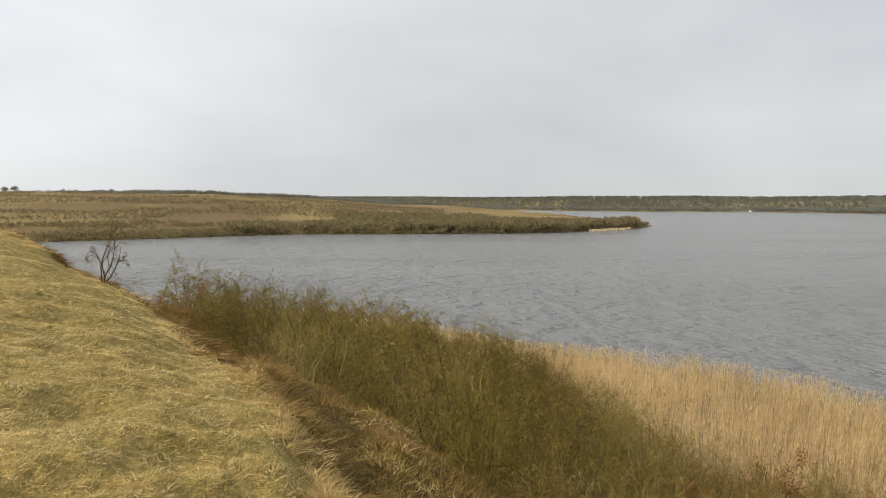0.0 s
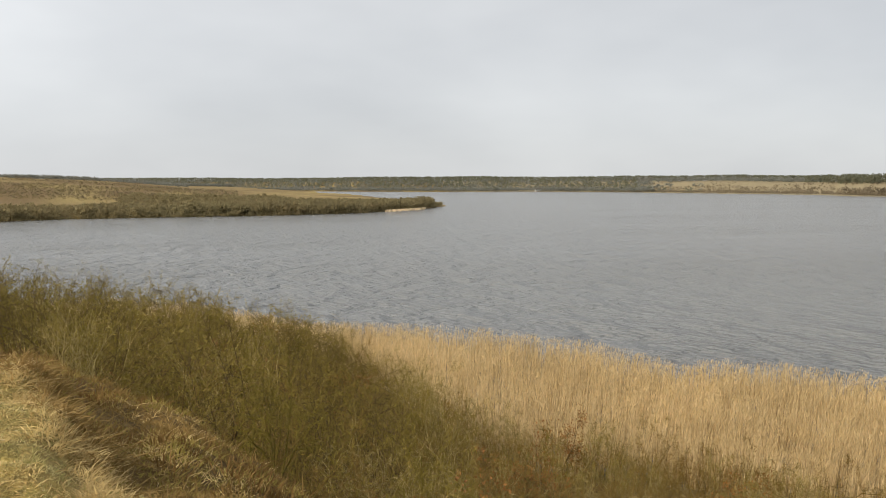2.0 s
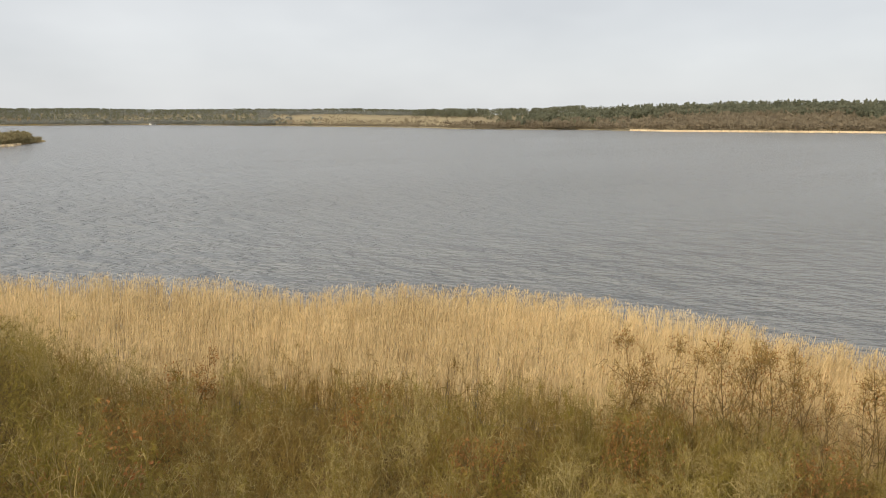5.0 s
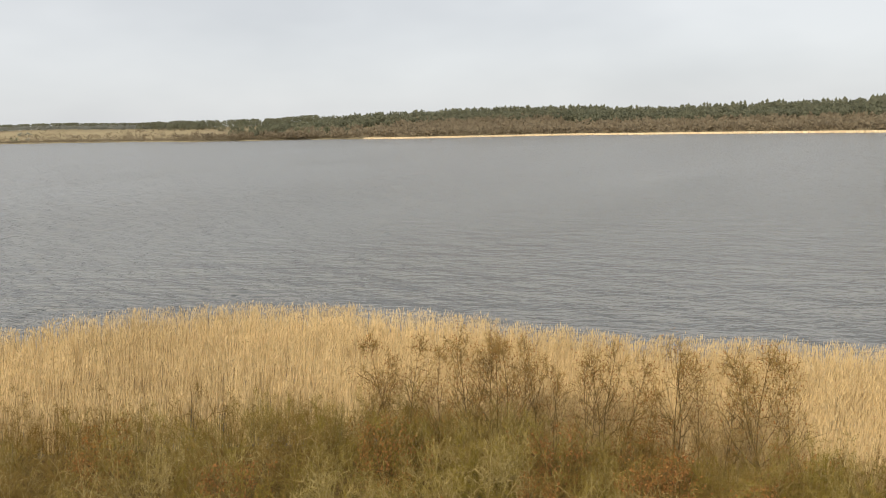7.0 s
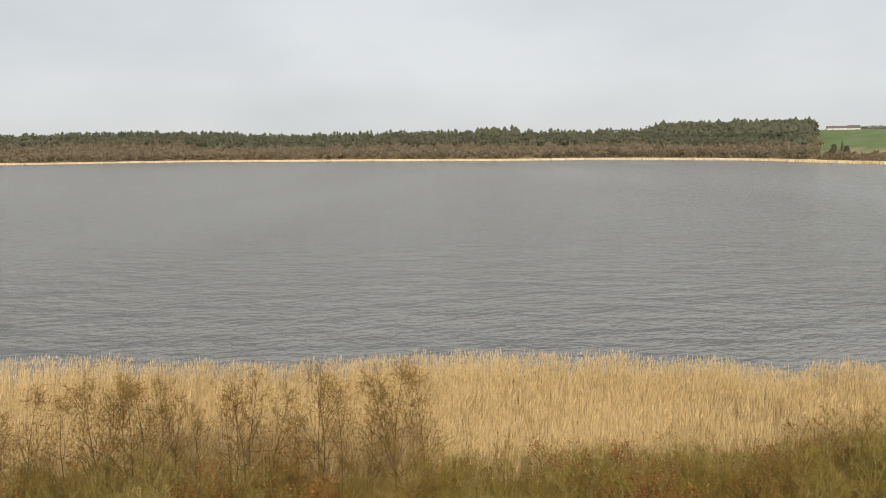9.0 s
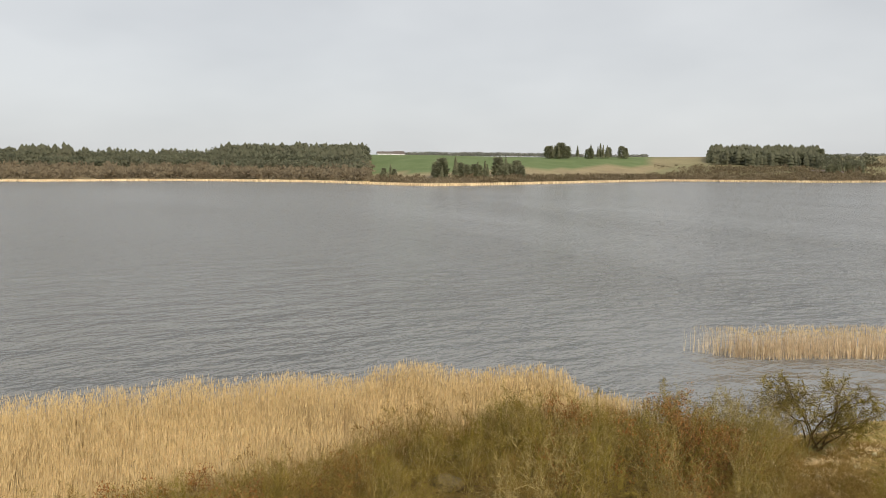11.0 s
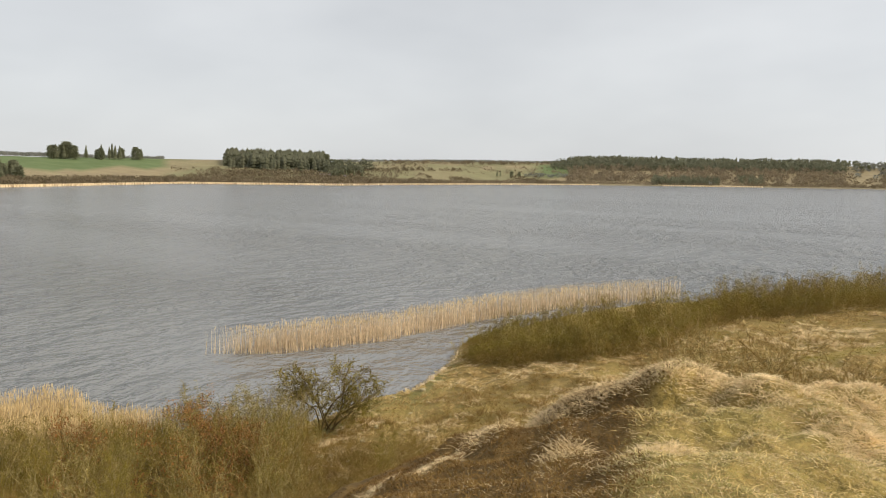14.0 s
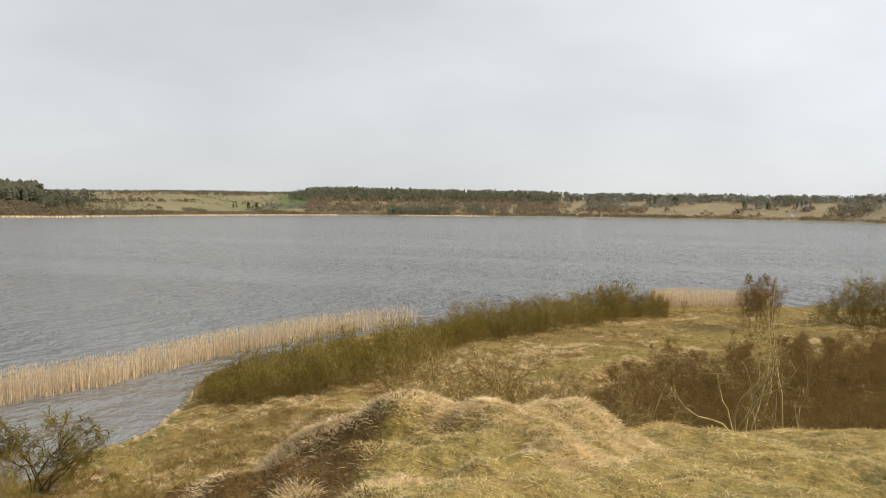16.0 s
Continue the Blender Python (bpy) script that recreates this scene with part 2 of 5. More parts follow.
def water_material():
    m, n, l, p = nodes_of("lake_water")
    pos = n.new("ShaderNodeNewGeometry").outputs["Position"]
    mp = n.new("ShaderNodeMapping")
    mp.vector_type = "TEXTURE"
    mp.inputs["Rotation"].default_value = (0, 0, radians(-62))
    mp.inputs["Scale"].default_value = (1.35, 0.85, 1.0)
    l.new(pos, mp.inputs["Vector"])
    lanes = n.new("ShaderNodeMapping")
    lanes.inputs["Rotation"].default_value = (0, 0, radians(62))
    lanes.inputs["Scale"].default_value = (0.004, 0.022, 1.0)
    l.new(pos, lanes.inputs["Vector"])
    gust = range_node(n, l, noise_node(n, l, lanes.outputs[0], 1.0, 3), 0.36, 0.62, 0.62, 1.0)
    # calm water in the lee of the reeds
    away = n.new("ShaderNodeVectorMath")
    away.operation = "DISTANCE"
    away.inputs[1].default_value = (*place(135.5, 67), 0)
    l.new(pos, away.inputs[0])
    lee = range_node(n, l, away.outputs["Value"], 12.0, 48.0, 0.34, 1.0)
    chop = n.new("ShaderNodeMath")
    chop.operation = "MULTIPLY"
    l.new(gust, chop.inputs[0])
    l.new(lee, chop.inputs[1])
    swell = n.new("ShaderNodeMapping")
    swell.vector_type = "TEXTURE"
    swell.inputs["Rotation"].default_value = (0, 0, radians(-88))
    swell.inputs["Scale"].default_value = (1.25, 0.85, 1.0)
    l.new(pos, swell.inputs["Vector"])
    w1 = noise_node(n, l, mp.outputs[0], 0.85, 2.0, 0.55)
    w2 = noise_node(n, l, swell.outputs[0], 0.22, 2, 0.5)
    w3 = noise_node(n, l, mp.outputs[0], 2.4, 2, 0.6)
    add = n.new("ShaderNodeMath")
    add.operation = "MULTIPLY_ADD"
    add.inputs[1].default_value = 2.2
    l.new(w2, add.inputs[0])
    l.new(w1, add.inputs[2])
    fine = n.new("ShaderNodeMath")
    fine.operation = "MULTIPLY_ADD"
    fine.inputs[1].default_value = 0.32
    l.new(w3, fine.inputs[0])
    l.new(add.outputs[0], fine.inputs[2])
    long = n.new("ShaderNodeMath")
    long.operation = "MULTIPLY_ADD"
    long.inputs[1].default_value = 2.3
    l.new(noise_node(n, l, mp.outputs[0], 0.085, 2, 0.55), long.inputs[0])
    l.new(fine.outputs[0], long.inputs[2])
    b = n.new("ShaderNodeBump")
    b.inputs["Distance"].default_value = 2.4
    l.new(chop.outputs[0], b.inputs["Strength"])
    l.new(long.outputs[0], b.inputs["Height"])
    l.new(b.outputs[0], p.inputs["Normal"])
    p.inputs["Base Color"].default_value = (0.170, 0.175, 0.177, 1)
    p.inputs["Roughness"].default_value = 0.17
    p.inputs["IOR"].default_value = 1.333
    return m


M_GROUND, M_WATER = ground_material(), water_material()


# ---- mesh helpers ----
def mesh_of(name, verts, faces, material, smooth=False):
    """A mesh from arrays of points and of faces that all have the same number of corners."""
    verts, faces = np.asarray(verts, dtype=np.float32), np.asarray(faces, dtype=np.int32)
    k = faces.shape[1]
    me = bpy.data.meshes.new(name)
    me.vertices.add(len(verts))
    me.vertices.foreach_set("co", verts.ravel())
    me.loops.add(faces.size)
    me.loops.foreach_set("vertex_index", faces.ravel())
    me.polygons.add(len(faces))
    me.polygons.foreach_set("loop_start", np.arange(0, faces.size, k, dtype=np.int32))
    if smooth:
        me.polygons.foreach_set("use_smooth", np.ones(len(faces), dtype=bool))
    me.update(calc_edges=True)
    me.materials.append(material)
    return me


def part(name, me, parent, label=""):
    ob = new(name, me)
    ob.parent = parent
    return tagged(ob, label) if label else ob


def step(a, b, x):
    u = np.clip((x - a) / (b - a), 0, 1)
    return u * u * (3 - 2 * u)


def table(az, *pairs):
    return np.interp(az, [p[0] for p in pairs], [p[1] for p in pairs])


def azimuth(x, y):
    """Degrees of the dial clockwise from the first view, from -120 to 223."""
    az = np.degrees(np.arctan2(x, y))
    return np.where(az < -126, az + 360, az) / DIAL


def ripple(x, y, s, seed=0.0):
    """Cheap smooth relief of about unit height, with s metres from crest to crest."""
    a = x / s * 6.283 + seed
    b = y / s * 6.283 + seed * 1.7
    return (np.sin(a + 1.3 * np.sin(b * 0.7)) + np.sin(b * 1.13 + 1.1 * np.sin(a * 0.8 + 1)) + np.sin((a + b) * 0.77 + 2 * seed)) / 3


LATTICE = np.random.default_rng(99).random((256, 256))


def bumps(x, y, s, seed=0):
    """Uneven relief from -1 to 1, with lumps about s metres across."""
    u, v = np.asarray(x) / s + seed * 17.3, np.asarray(y) / s + seed * 5.9
    i, j = np.floor(u).astype(int), np.floor(v).astype(int)
    f, h = u - i, v - j
    f, h = f * f * (3 - 2 * f), h * h * (3 - 2 * h)
    a, b = LATTICE[i % 256, j % 256], LATTICE[(i + 1) % 256, j % 256]
    c, d = LATTICE[i % 256, (j + 1) % 256], LATTICE[(i + 1) % 256, (j + 1) % 256]
    return 2 * ((a * (1 - f) + b * f) * (1 - h) + (c * (1 - f) + d * f) * h) - 1


# ---- the lie of the land, in azimuth and distance from the hilltop ----
def brow_r(az):
    return table(az, (-120, 60), (-32, 62), (-27, 58), (-25.2, 50), (-23.4, 42), (-21, 32), (-18.8, 25), (-16.5, 19), (-13.4, 13.6), (-11, 10.4), (-9, 8.3), (-6, 6.5), (0, 4.6), (5, 3.6), (20, 2.4), (105, 2.4),
                 (118, 3.6), (125, 5), (131, 7.6), (136, 9), (141, 10), (157, 10), (160, 10.5), (163, 11.5), (167, 13), (173, 16), (182, 17.5), (190, 20), (240, 50))


def brow_z(az):
    return table(az, (-120, 13), (-32, 13.4), (-27, 13.4), (-25.2, 12.8), (-23.4, 12.2), (-18.8, 12.15), (-16.5, 12.15), (-13.4, 12.4), (-11, 12.7), (-9, 12.65), (-6, 12.78), (0, 13.0), (5, 13.15), (105, 13.2), (118, 12.9), (125, 12.5), (131, 12.1),
                 (136, 12.0), (141, 12.0), (147, 12.2), (150, 12.45), (157, 12.6), (160, 12.5), (163, 12.2), (167, 11.85), (173, 11.3), (182, 11.1), (240, 11))


def foot_r(az):
    return table(az, (-120, 110), (-32, 85), (-26, 82), (-21, 70), (-13, 52), (-6, 43), (5, 35), (14, 28), (40, 23), (100, 23), (120, 27),
                 (132, 33), (142, 35), (150, 36), (160, 36), (176, 40), (190, 46), (240, 110))


def foot_z(az):
    return table(az, (-120, 8), (-32, 5), (-20, 3), (-6, 2.0), (20, 1.2), (120, 1.2), (132, 1.7), (180, 1.8), (240, 8))


def shore_r(az):
    """The edge of the near land, behind the reeds."""
    return table(az, (-120, 400), (-40, 140), (-22, 100), (-7, 90), (0, 82), (5, 73), (8.3, 65.5), (11, 58), (14, 51.5), (16, 47), (21, 44), (32, 43), (36, 41), (45, 39.5), (57, 38), (66, 35), (80, 34.5), (90, 35.5),
                 (98, 37.5), (101, 40), (106, 43), (117, 45.5), (121, 46.5), (126, 48), (130.5, 52), (133.2, 56), (136, 58), (137.5, 62.8), (138.6, 68), (139.1, 72), (142, 80), (145, 89), (150, 100), (158, 113), (166, 130),
                 (170, 137), (176, 143), (182, 152), (190, 160), (240, 400))


def head_r(az):
    return table(az, (-120, 200), (-40, 300), (-24.6, 358), (-17.4, 380), (-10.4, 418), (-1, 426), (4, 440), (8, 465), (11.6, 528), (12.8, 575), (13.3, 605), (13.6, 640))


def head_back(az):
    return table(az, (-120, 4000), (-4, 4000), (2, 1500), (6, 1100), (9, 900), (12, 740), (13.3, 650), (13.6, 641))


def head_z(az):
    return table(az, (-120, 26), (-26, 23), (-15, 23), (-10, 20), (-6, 16), (-3, 12), (2, 8), (6, 5), (10, 2.6), (13.8, 1.0))


def far_r(az):
    return table(az, (-120, 2600), (0, 2300), (13, 1950), (19, 2050), (24.6, 1880), (30, 1650), (36.7, 1430), (39, 1270), (46, 1210), (53, 1070), (63, 1070), (69, 1000), (82, 890),
                 (90, 900), (98, 820), (103, 700), (106, 660), (110, 700), (115, 790), (121, 950), (131, 943), (139, 1150), (147, 1320), (163, 1450), (172, 1400), (180, 1290), (190, 600), (240, 300))


def far_z(az):
    return table(az, (-120, 22), (-8, 24), (15, 26), (24, 26), (33, 23), (38, 20), (44, 21), (48, 28), (52, 32), (56, 34), (64, 33), (75, 32), (92, 31), (98, 29), (102, 28), (115, 28), (124, 29), (131, 29), (139, 34), (145, 37), (148, 42), (160, 41), (164, 35), (190, 30), (240, 15))


def height(x, y):
    x, y = np.asarray(x, dtype=float), np.asarray(y, dtype=float)
    az, r = azimuth(x, y), np.hypot(x, y) * DIAL
    rp, zp, rb, zb, rw = brow_r(az), brow_z(az), foot_r(az), foot_z(az), shore_r(az)
    u = np.clip(r / rp, 0, 1)
    z = 13.4 + (zp - 13.4) * u ** 1.5
    v = np.clip((r - rp) / (rb - rp), 0, 1)
    z = np.where(r > rp, zp + (zb - zp) * (0.65 * v + 0.35 * v * v * (3 - 2 * v)), z)
    w = np.clip((r - rb) / np.maximum(rw - rb, 1), 0, 1)
    z = np.where(r > rb, zb + (0.28 - zb) * w, z)
    z = z - 1.6 * step(-0.5, 5.0, r - rw)
    # the shoulder below the brow, before the thicket
    bulge = table(az, (-18, 0), (-14, 0.6), (-11, 0.95), (-5, 0.95), (0, 0.45), (5, 0))
    mid = table(az, (-20, 32), (-16, 26), (-11, 20), (-8, 18), (-3, 14.5), (1.5, 12.5), (12, 13.5))
    z = z + bulge * np.exp(-((r - mid) / np.where(r < mid, 5.0, 8.0)) ** 2) * step(1.0, 1.5, r / rp)
    # hummocks on the near land
    near = step(0.2, 2.0, rw - r)
    z = z + near * step(1.5, 6, r) * (0.10 * ripple(x, y, 3.1) + 0.22 * ripple(x, y, 9.0, 2.0) * step(6, 25, r))
    z = z + near * step(2.5, 4.5, r) * (0.085 * bumps(x, y, 0.62) + 0.055 * bumps(x, y, 0.27, 3))
    z = z + near * step(25, 35, r) * (0.22 * bumps(x, y, 2.4, 5) + 0.20 * np.maximum(0, bumps(x, y, 1.3, 8)) * step(120, 127, az))
    z = np.where((r < rw - 0.4) & (r > rb), np.maximum(z, 0.22 + 0.06 * bumps(x, y, 1.5, 2)), z)
    # the mound of tussocks on the brow
    mx, my = place(156.5, 9.6)
    z = z + 0.10 * np.exp(-((x - mx) ** 2 + (y - my) ** 2) / 1.6)
    lump = 1.2 * np.maximum(0, bumps(x, y, 1.1, 9)) + 0.55 * np.maximum(0, bumps(x, y, 0.42, 4))
    z = z + 0.36 * lump * step(141, 147, az) * step(168, 162, az) * step(0.66, 0.84, r / rp) * step(1.14, 1.04, r / rp)
    z = z + 0.30 * lump * step(122, 126, az) * step(147, 141, az) * step(0.84, 0.94, r / rp) * step(1.12, 1.04, r / rp)
    mx, my = place(-10.2, 8.6)
    z = z + 0.24 * np.exp(-((x - mx) ** 2 + (y - my) ** 2) / 1.3)
    mx, my = place(-11.0, 10.9)
    z = z + 0.42 * np.exp(-((x - mx) ** 2 + (y - my) ** 2) / 0.8)
    # headland
    hr, hb = head_r(az), head_back(az)
    inside = step(-2, 12, r - hr) * step(-2, 12, hb - r)
    hz = -1.35 + inside * (2.2 + head_z(az) * step(0, 520, r - hr) + 0.8 * ripple(x, y, 170, 1.0) * step(20, 150, r - hr))
    z = np.where(r > 200, np.maximum(z, np.where(az < 13.6, hz, -5)), z)
    # far shore
    fr = far_r(az)
    inland = r - fr
    fz = -1.35 + 2.3 * step(-4, 10, inland) + far_z(az) * step(10, 420, inland) + 2.0 * ripple(x, y, 420, 3.0) * step(60, 300, inland)
    z = np.where(r > 250, np.maximum(z, fz), z)
    return z


def heath_edge(x, y, r):
    """The azimuth at which the heather of the hill gives way to grass."""
    return np.interp(r, (4, 6, 8, 10, 12), (141, 145, 148.5, 150.5, 151.5)) + 5 * bumps(x, y, 1.3, 7)


def ground_z(x, y):
    return float(height(x, y))


# ---- ground sheet ----
az_axis = np.concatenate([np.arange(-31, 185, 0.75), np.arange(185, 311.9, 3.0)])
r_axis = np.concatenate([[0.0, 0.5, 1.0], np.arange(1.5, 4, 0.25), np.arange(4, 14, 0.115), np.arange(14, 20, 0.2), np.arange(20, 40, 0.5), np.arange(40, 150, 1.2), np.geomspace(152, 4900, 95)])
A, RR = np.meshgrid(az_axis, r_axis, indexing="ij")
GX, GY = place(A, RR)
GZ = height(GX, GY)
na, nr = A.shape
idx = np.arange(na * nr).reshape(na, nr)
nxt = np.roll(idx, -1, axis=0)
quads = np.stack([idx[:, :-1], nxt[:, :-1], nxt[:, 1:], idx[:, 1:]], axis=-1).reshape(-1, 4)
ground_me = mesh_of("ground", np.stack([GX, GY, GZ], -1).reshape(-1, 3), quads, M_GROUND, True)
gaz, gin = azimuth(GX, GY), RR - far_r(azimuth(GX, GY))
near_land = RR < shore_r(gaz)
turf = np.where(near_land, 1 - step(0.85, 1.15, RR / brow_r(gaz)), 0.0)
turf = np.where((gaz < 13.6) & (RR > 250), 0.8 * step(0.15, 0.5, bumps(GX, GY * 1.4, 70, 5) + 0.4 * bumps(GX, GY * 1.4, 24, 6)), turf)
meadow = (gaz > 120) & near_land & (RR > 30)
turf = np.where(meadow, 0.9 * step(0.0, 0.5, bumps(GX, GY, 5.0, 2) + np.where(gaz < 146, step(14, 4, shore_r(gaz) - RR), 0)), turf)
ling = np.where(near_land, step(0.95, 1.25, RR / brow_r(gaz)) * step(0, -4, RR - foot_r(gaz)), 0) * 0.8
ling = np.where((gaz < 13.6) & (RR > 250), 0.95 * step(-0.25, 0.35, bumps(GX, GY * 1.5, 85, 2) + 0.6 * bumps(GX, GY * 1.3, 32, 1)), ling)
ling = np.where((gaz > -25) & (gaz < 122) & near_land, np.maximum(ling, 0.75 * step(0.95, 1.2, RR / brow_r(gaz))), ling)
moorland = np.where(RR < 14, step(110, 128, gaz) * step(1.5, -1.5, gaz - heath_edge(GX, GY, RR)) * step(0.2, 0.35, RR / brow_r(gaz)), 0)
ling, turf = np.maximum(ling, 0.9 * moorland), turf * (1 - moorland)
field = ((gaz > 101.5) & (gaz < 120) & (gin > table(gaz, (101.5, 130), (106, 150), (112, 190), (120, 230)) + 25 * ripple(GX, GY, 160)) & (gin < 560) | (gaz > 143.8) & (gaz < 146.5) & (gin > 150) & (gin < 300)).astype(float)
pasture = ((gaz > 120) & (gaz < 146) & (gin > 60) & (gin < 900)) * 0.22
strips = ((gaz > 120) & (gaz < 146) & (gin > 60)) * (0.5 + 0.5 * np.sign(bumps(gaz * 16, gin * 0.9, 70, 5)))
field = np.maximum(field, 0.4 * strips * (gin < 560))
field = np.where(near_land & (gaz > 127) & (gaz < 140.5), np.maximum(field, 0.4 * step(6.0, 3.0, shore_r(gaz) - RR + 1.5 * bumps(GX, GY, 2.0, 3))), field)
way = table(gaz, (160, 70), (163.4, 76), (166.7, 85), (170.2, 94), (174, 101), (177, 111), (180, 125), (186, 150))
on_way = np.where((gaz > 160.5) & (gaz < 186), step(3.4, 1.8, np.abs(RR - way)), 0)
turf = np.maximum(np.where((gaz > 150) & near_land & (RR > 60), 0.35 * turf, turf), 0.9 * on_way)
field = np.maximum(field, 0.10 * on_way)
# alpha marks near land; where it is low the painted haze sets in
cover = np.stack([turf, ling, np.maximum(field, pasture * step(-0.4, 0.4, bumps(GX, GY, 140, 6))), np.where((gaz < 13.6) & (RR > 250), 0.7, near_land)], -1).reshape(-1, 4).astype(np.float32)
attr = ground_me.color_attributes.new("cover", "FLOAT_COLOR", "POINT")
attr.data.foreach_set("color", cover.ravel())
ground = tagged(new("ground", ground_me), "rolling heath and turf round the lake, dry winter grass", "ground", kind="structure")

# ---- water ----
ring = np.concatenate([[20.0], np.geomspace(30, 4850, 24)])
wa = np.radians(np.arange(-180, 180, 5.0))
WA, WR = np.meshgrid(wa, ring, indexing="ij")
widx = np.arange(WA.size).reshape(WA.shape)
wnx = np.roll(widx, -1, axis=0)
wq = np.stack([widx[:, :-1], wnx[:, :-1], wnx[:, 1:], widx[:, 1:]], -1).reshape(-1, 4)
water = new("water", mesh_of("water", np.stack([WR * np.sin(WA), WR * np.cos(WA), 0 * WA], -1).reshape(-1, 3), wq, M_WATER))
tagged(water, "grey wind-rippled lake water under an overcast sky", "lake", kind="structure")

# ---- generators of thin growth ----
rng = np.random.default_rng(7)


def blades(base, direction, length, width, bend=0.0, segs=1, gen=rng):
    """Tapered blades from base points: single slim triangles, or bent strips of segs pieces."""
    n = len(base)
    d = direction / np.linalg.norm(direction, axis=1)[:, None]
    side = np.cross(d, gen.normal(size=(n, 3)))
    side /= np.linalg.norm(side, axis=1)[:, None] + 1e-9
    L, W = np.asarray(length).reshape(-1, 1) * np.ones((n, 1)), np.asarray(width).reshape(-1, 1) * np.ones((n, 1))
    if segs == 1:
        V = np.stack([base - side * W / 2, base + side * W / 2, base + d * L], 1).reshape(-1, 3)
        return V, np.arange(3 * n).reshape(n, 3)
    sag = gen.normal(size=(n, 3)) * np.array([1, 1, 0.0])
    sag /= np.linalg.norm(sag, axis=1)[:, None] + 1e-9
    sag = sag - np.array([0, 0, 0.6])
    B = np.asarray(bend).reshape(-1, 1) * np.ones((n, 1))
    rows = []
    for k in range(segs + 1):
        u = k / segs
        c = base + d * L * u + sag * L * B * u * u
        if k < segs:
            w = W * (1 - 0.7 * u) / 2
            rows += [c - side * w, c + side * w]
        else:
            rows.append(c)
    m = len(rows)
    V = np.stack(rows, 1).reshape(-1, 3)
    tri = []
    for k in range(segs - 1):
        a = 2 * k
        tri += [(a, a + 1, a + 3), (a, a + 3, a + 2)]
    tri.append((m - 3, m - 2, m - 1))
    F = (np.arange(n)[:, None, None] * m + np.array(tri)[None]).reshape(-1, 3)
    return V, F


def tube(points, radii, sides=3):
    """A tapered branch through points, closed by its own thinness."""
    P = np.asarray(points, dtype=float)
    V, F = [], []
    for i, (p, rad) in enumerate(zip(P, radii)):
        t = P[min(i + 1, len(P) - 1)] - P[max(i - 1, 0)]
        t /= np.linalg.norm(t) + 1e-9
        a = np.cross(t, (0.31, 0.77, 0.55))
        a /= np.linalg.norm(a) + 1e-9
        b = np.cross(t, a)
        for s in range(sides):
            q = 2 * math.pi * s / sides
            V.append(p + rad * (math.cos(q) * a + math.sin(q) * b))
    for i in range(len(P) - 1):
        for s in range(sides):
            a0, a1 = i * sides + s, i * sides + (s + 1) % sides
            F += [(a0, a1, a1 + sides), (a0, a1 + sides, a0 + sides)]
    return np.array(V), np.array(F)


def ribbons(P, width, gen):
    """Tapered flat strips along rows of points, one strip to a row."""
    n, k = P.shape[:2]
    side = np.cross(P[:, -1] - P[:, 0], gen.normal(size=(n, 3)))
    side /= np.linalg.norm(side, axis=1)[:, None] + 1e-9
    W = np.asarray(width).reshape(-1, 1) * np.ones((n, 1))
    rows = []
    for i in range(k - 1):
        w = W * (1 - 0.6 * i / (k - 1)) / 2
        rows += [P[:, i] - side * w, P[:, i] + side * w]
    rows.append(P[:, -1])
    m = len(rows)
    tri = []
    for i in range(k - 2):
        a = 2 * i
        tri += [(a, a + 1, a + 3), (a, a + 3, a + 2)]
    tri.append((m - 3, m - 2, m - 1))
    return np.stack(rows, 1).reshape(-1, 3), (np.arange(n)[:, None, None] * m + np.array(tri)[None]).reshape(-1, 3)


def joined(pieces):
    V, F, k = [], [], 0
    for v, f in pieces:
        V.append(v)
        F.append(f + k)
        k += len(v)
    return np.concatenate(V), np.concatenate(F)


def tubes(P, R):
    """Tapered three-sided branches along rows of points."""
    n, k = P.shape[:2]
    T = np.gradient(P, axis=1)
    T /= np.linalg.norm(T, axis=2)[..., None] + 1e-9
    a = np.cross(T, (0.31, 0.77, 0.55))
    a /= np.linalg.norm(a, axis=2)[..., None] + 1e-9
    b = np.cross(T, a)
    rings = [P + R[..., None] * (math.cos(q) * a + math.sin(q) * b) for q in (0, 2.0944, 4.1888)]
    V = np.stack(rings, 2).reshape(-1, 3)
    base = (np.arange(n)[:, None] * k + np.arange(k - 1)[None]).reshape(-1, 1) * 3
    quad = [(i, (i + 1) % 3, (i + 1) % 3 + 3, i + 3) for i in range(3)]
    tri = np.array([t for q in quad for t in ((q[0], q[1], q[2]), (q[0], q[2], q[3]))])
    return V, (base[:, None] + tri[None]).reshape(-1, 3)


def grow(g, start, way, length, steps, wander, lift):
    """Crooked shoots from start points, bending towards the light."""
    P, d, q = [start], way / np.linalg.norm(way, axis=1)[:, None], start
    for _ in range(steps):
        d = d + g.normal(size=d.shape) * wander + np.array([0, 0, lift])
        d = d / np.linalg.norm(d, axis=1)[:, None]
        q = q + d * (length / steps)[:, None]
        P.append(q)
    return np.stack(P, 1)


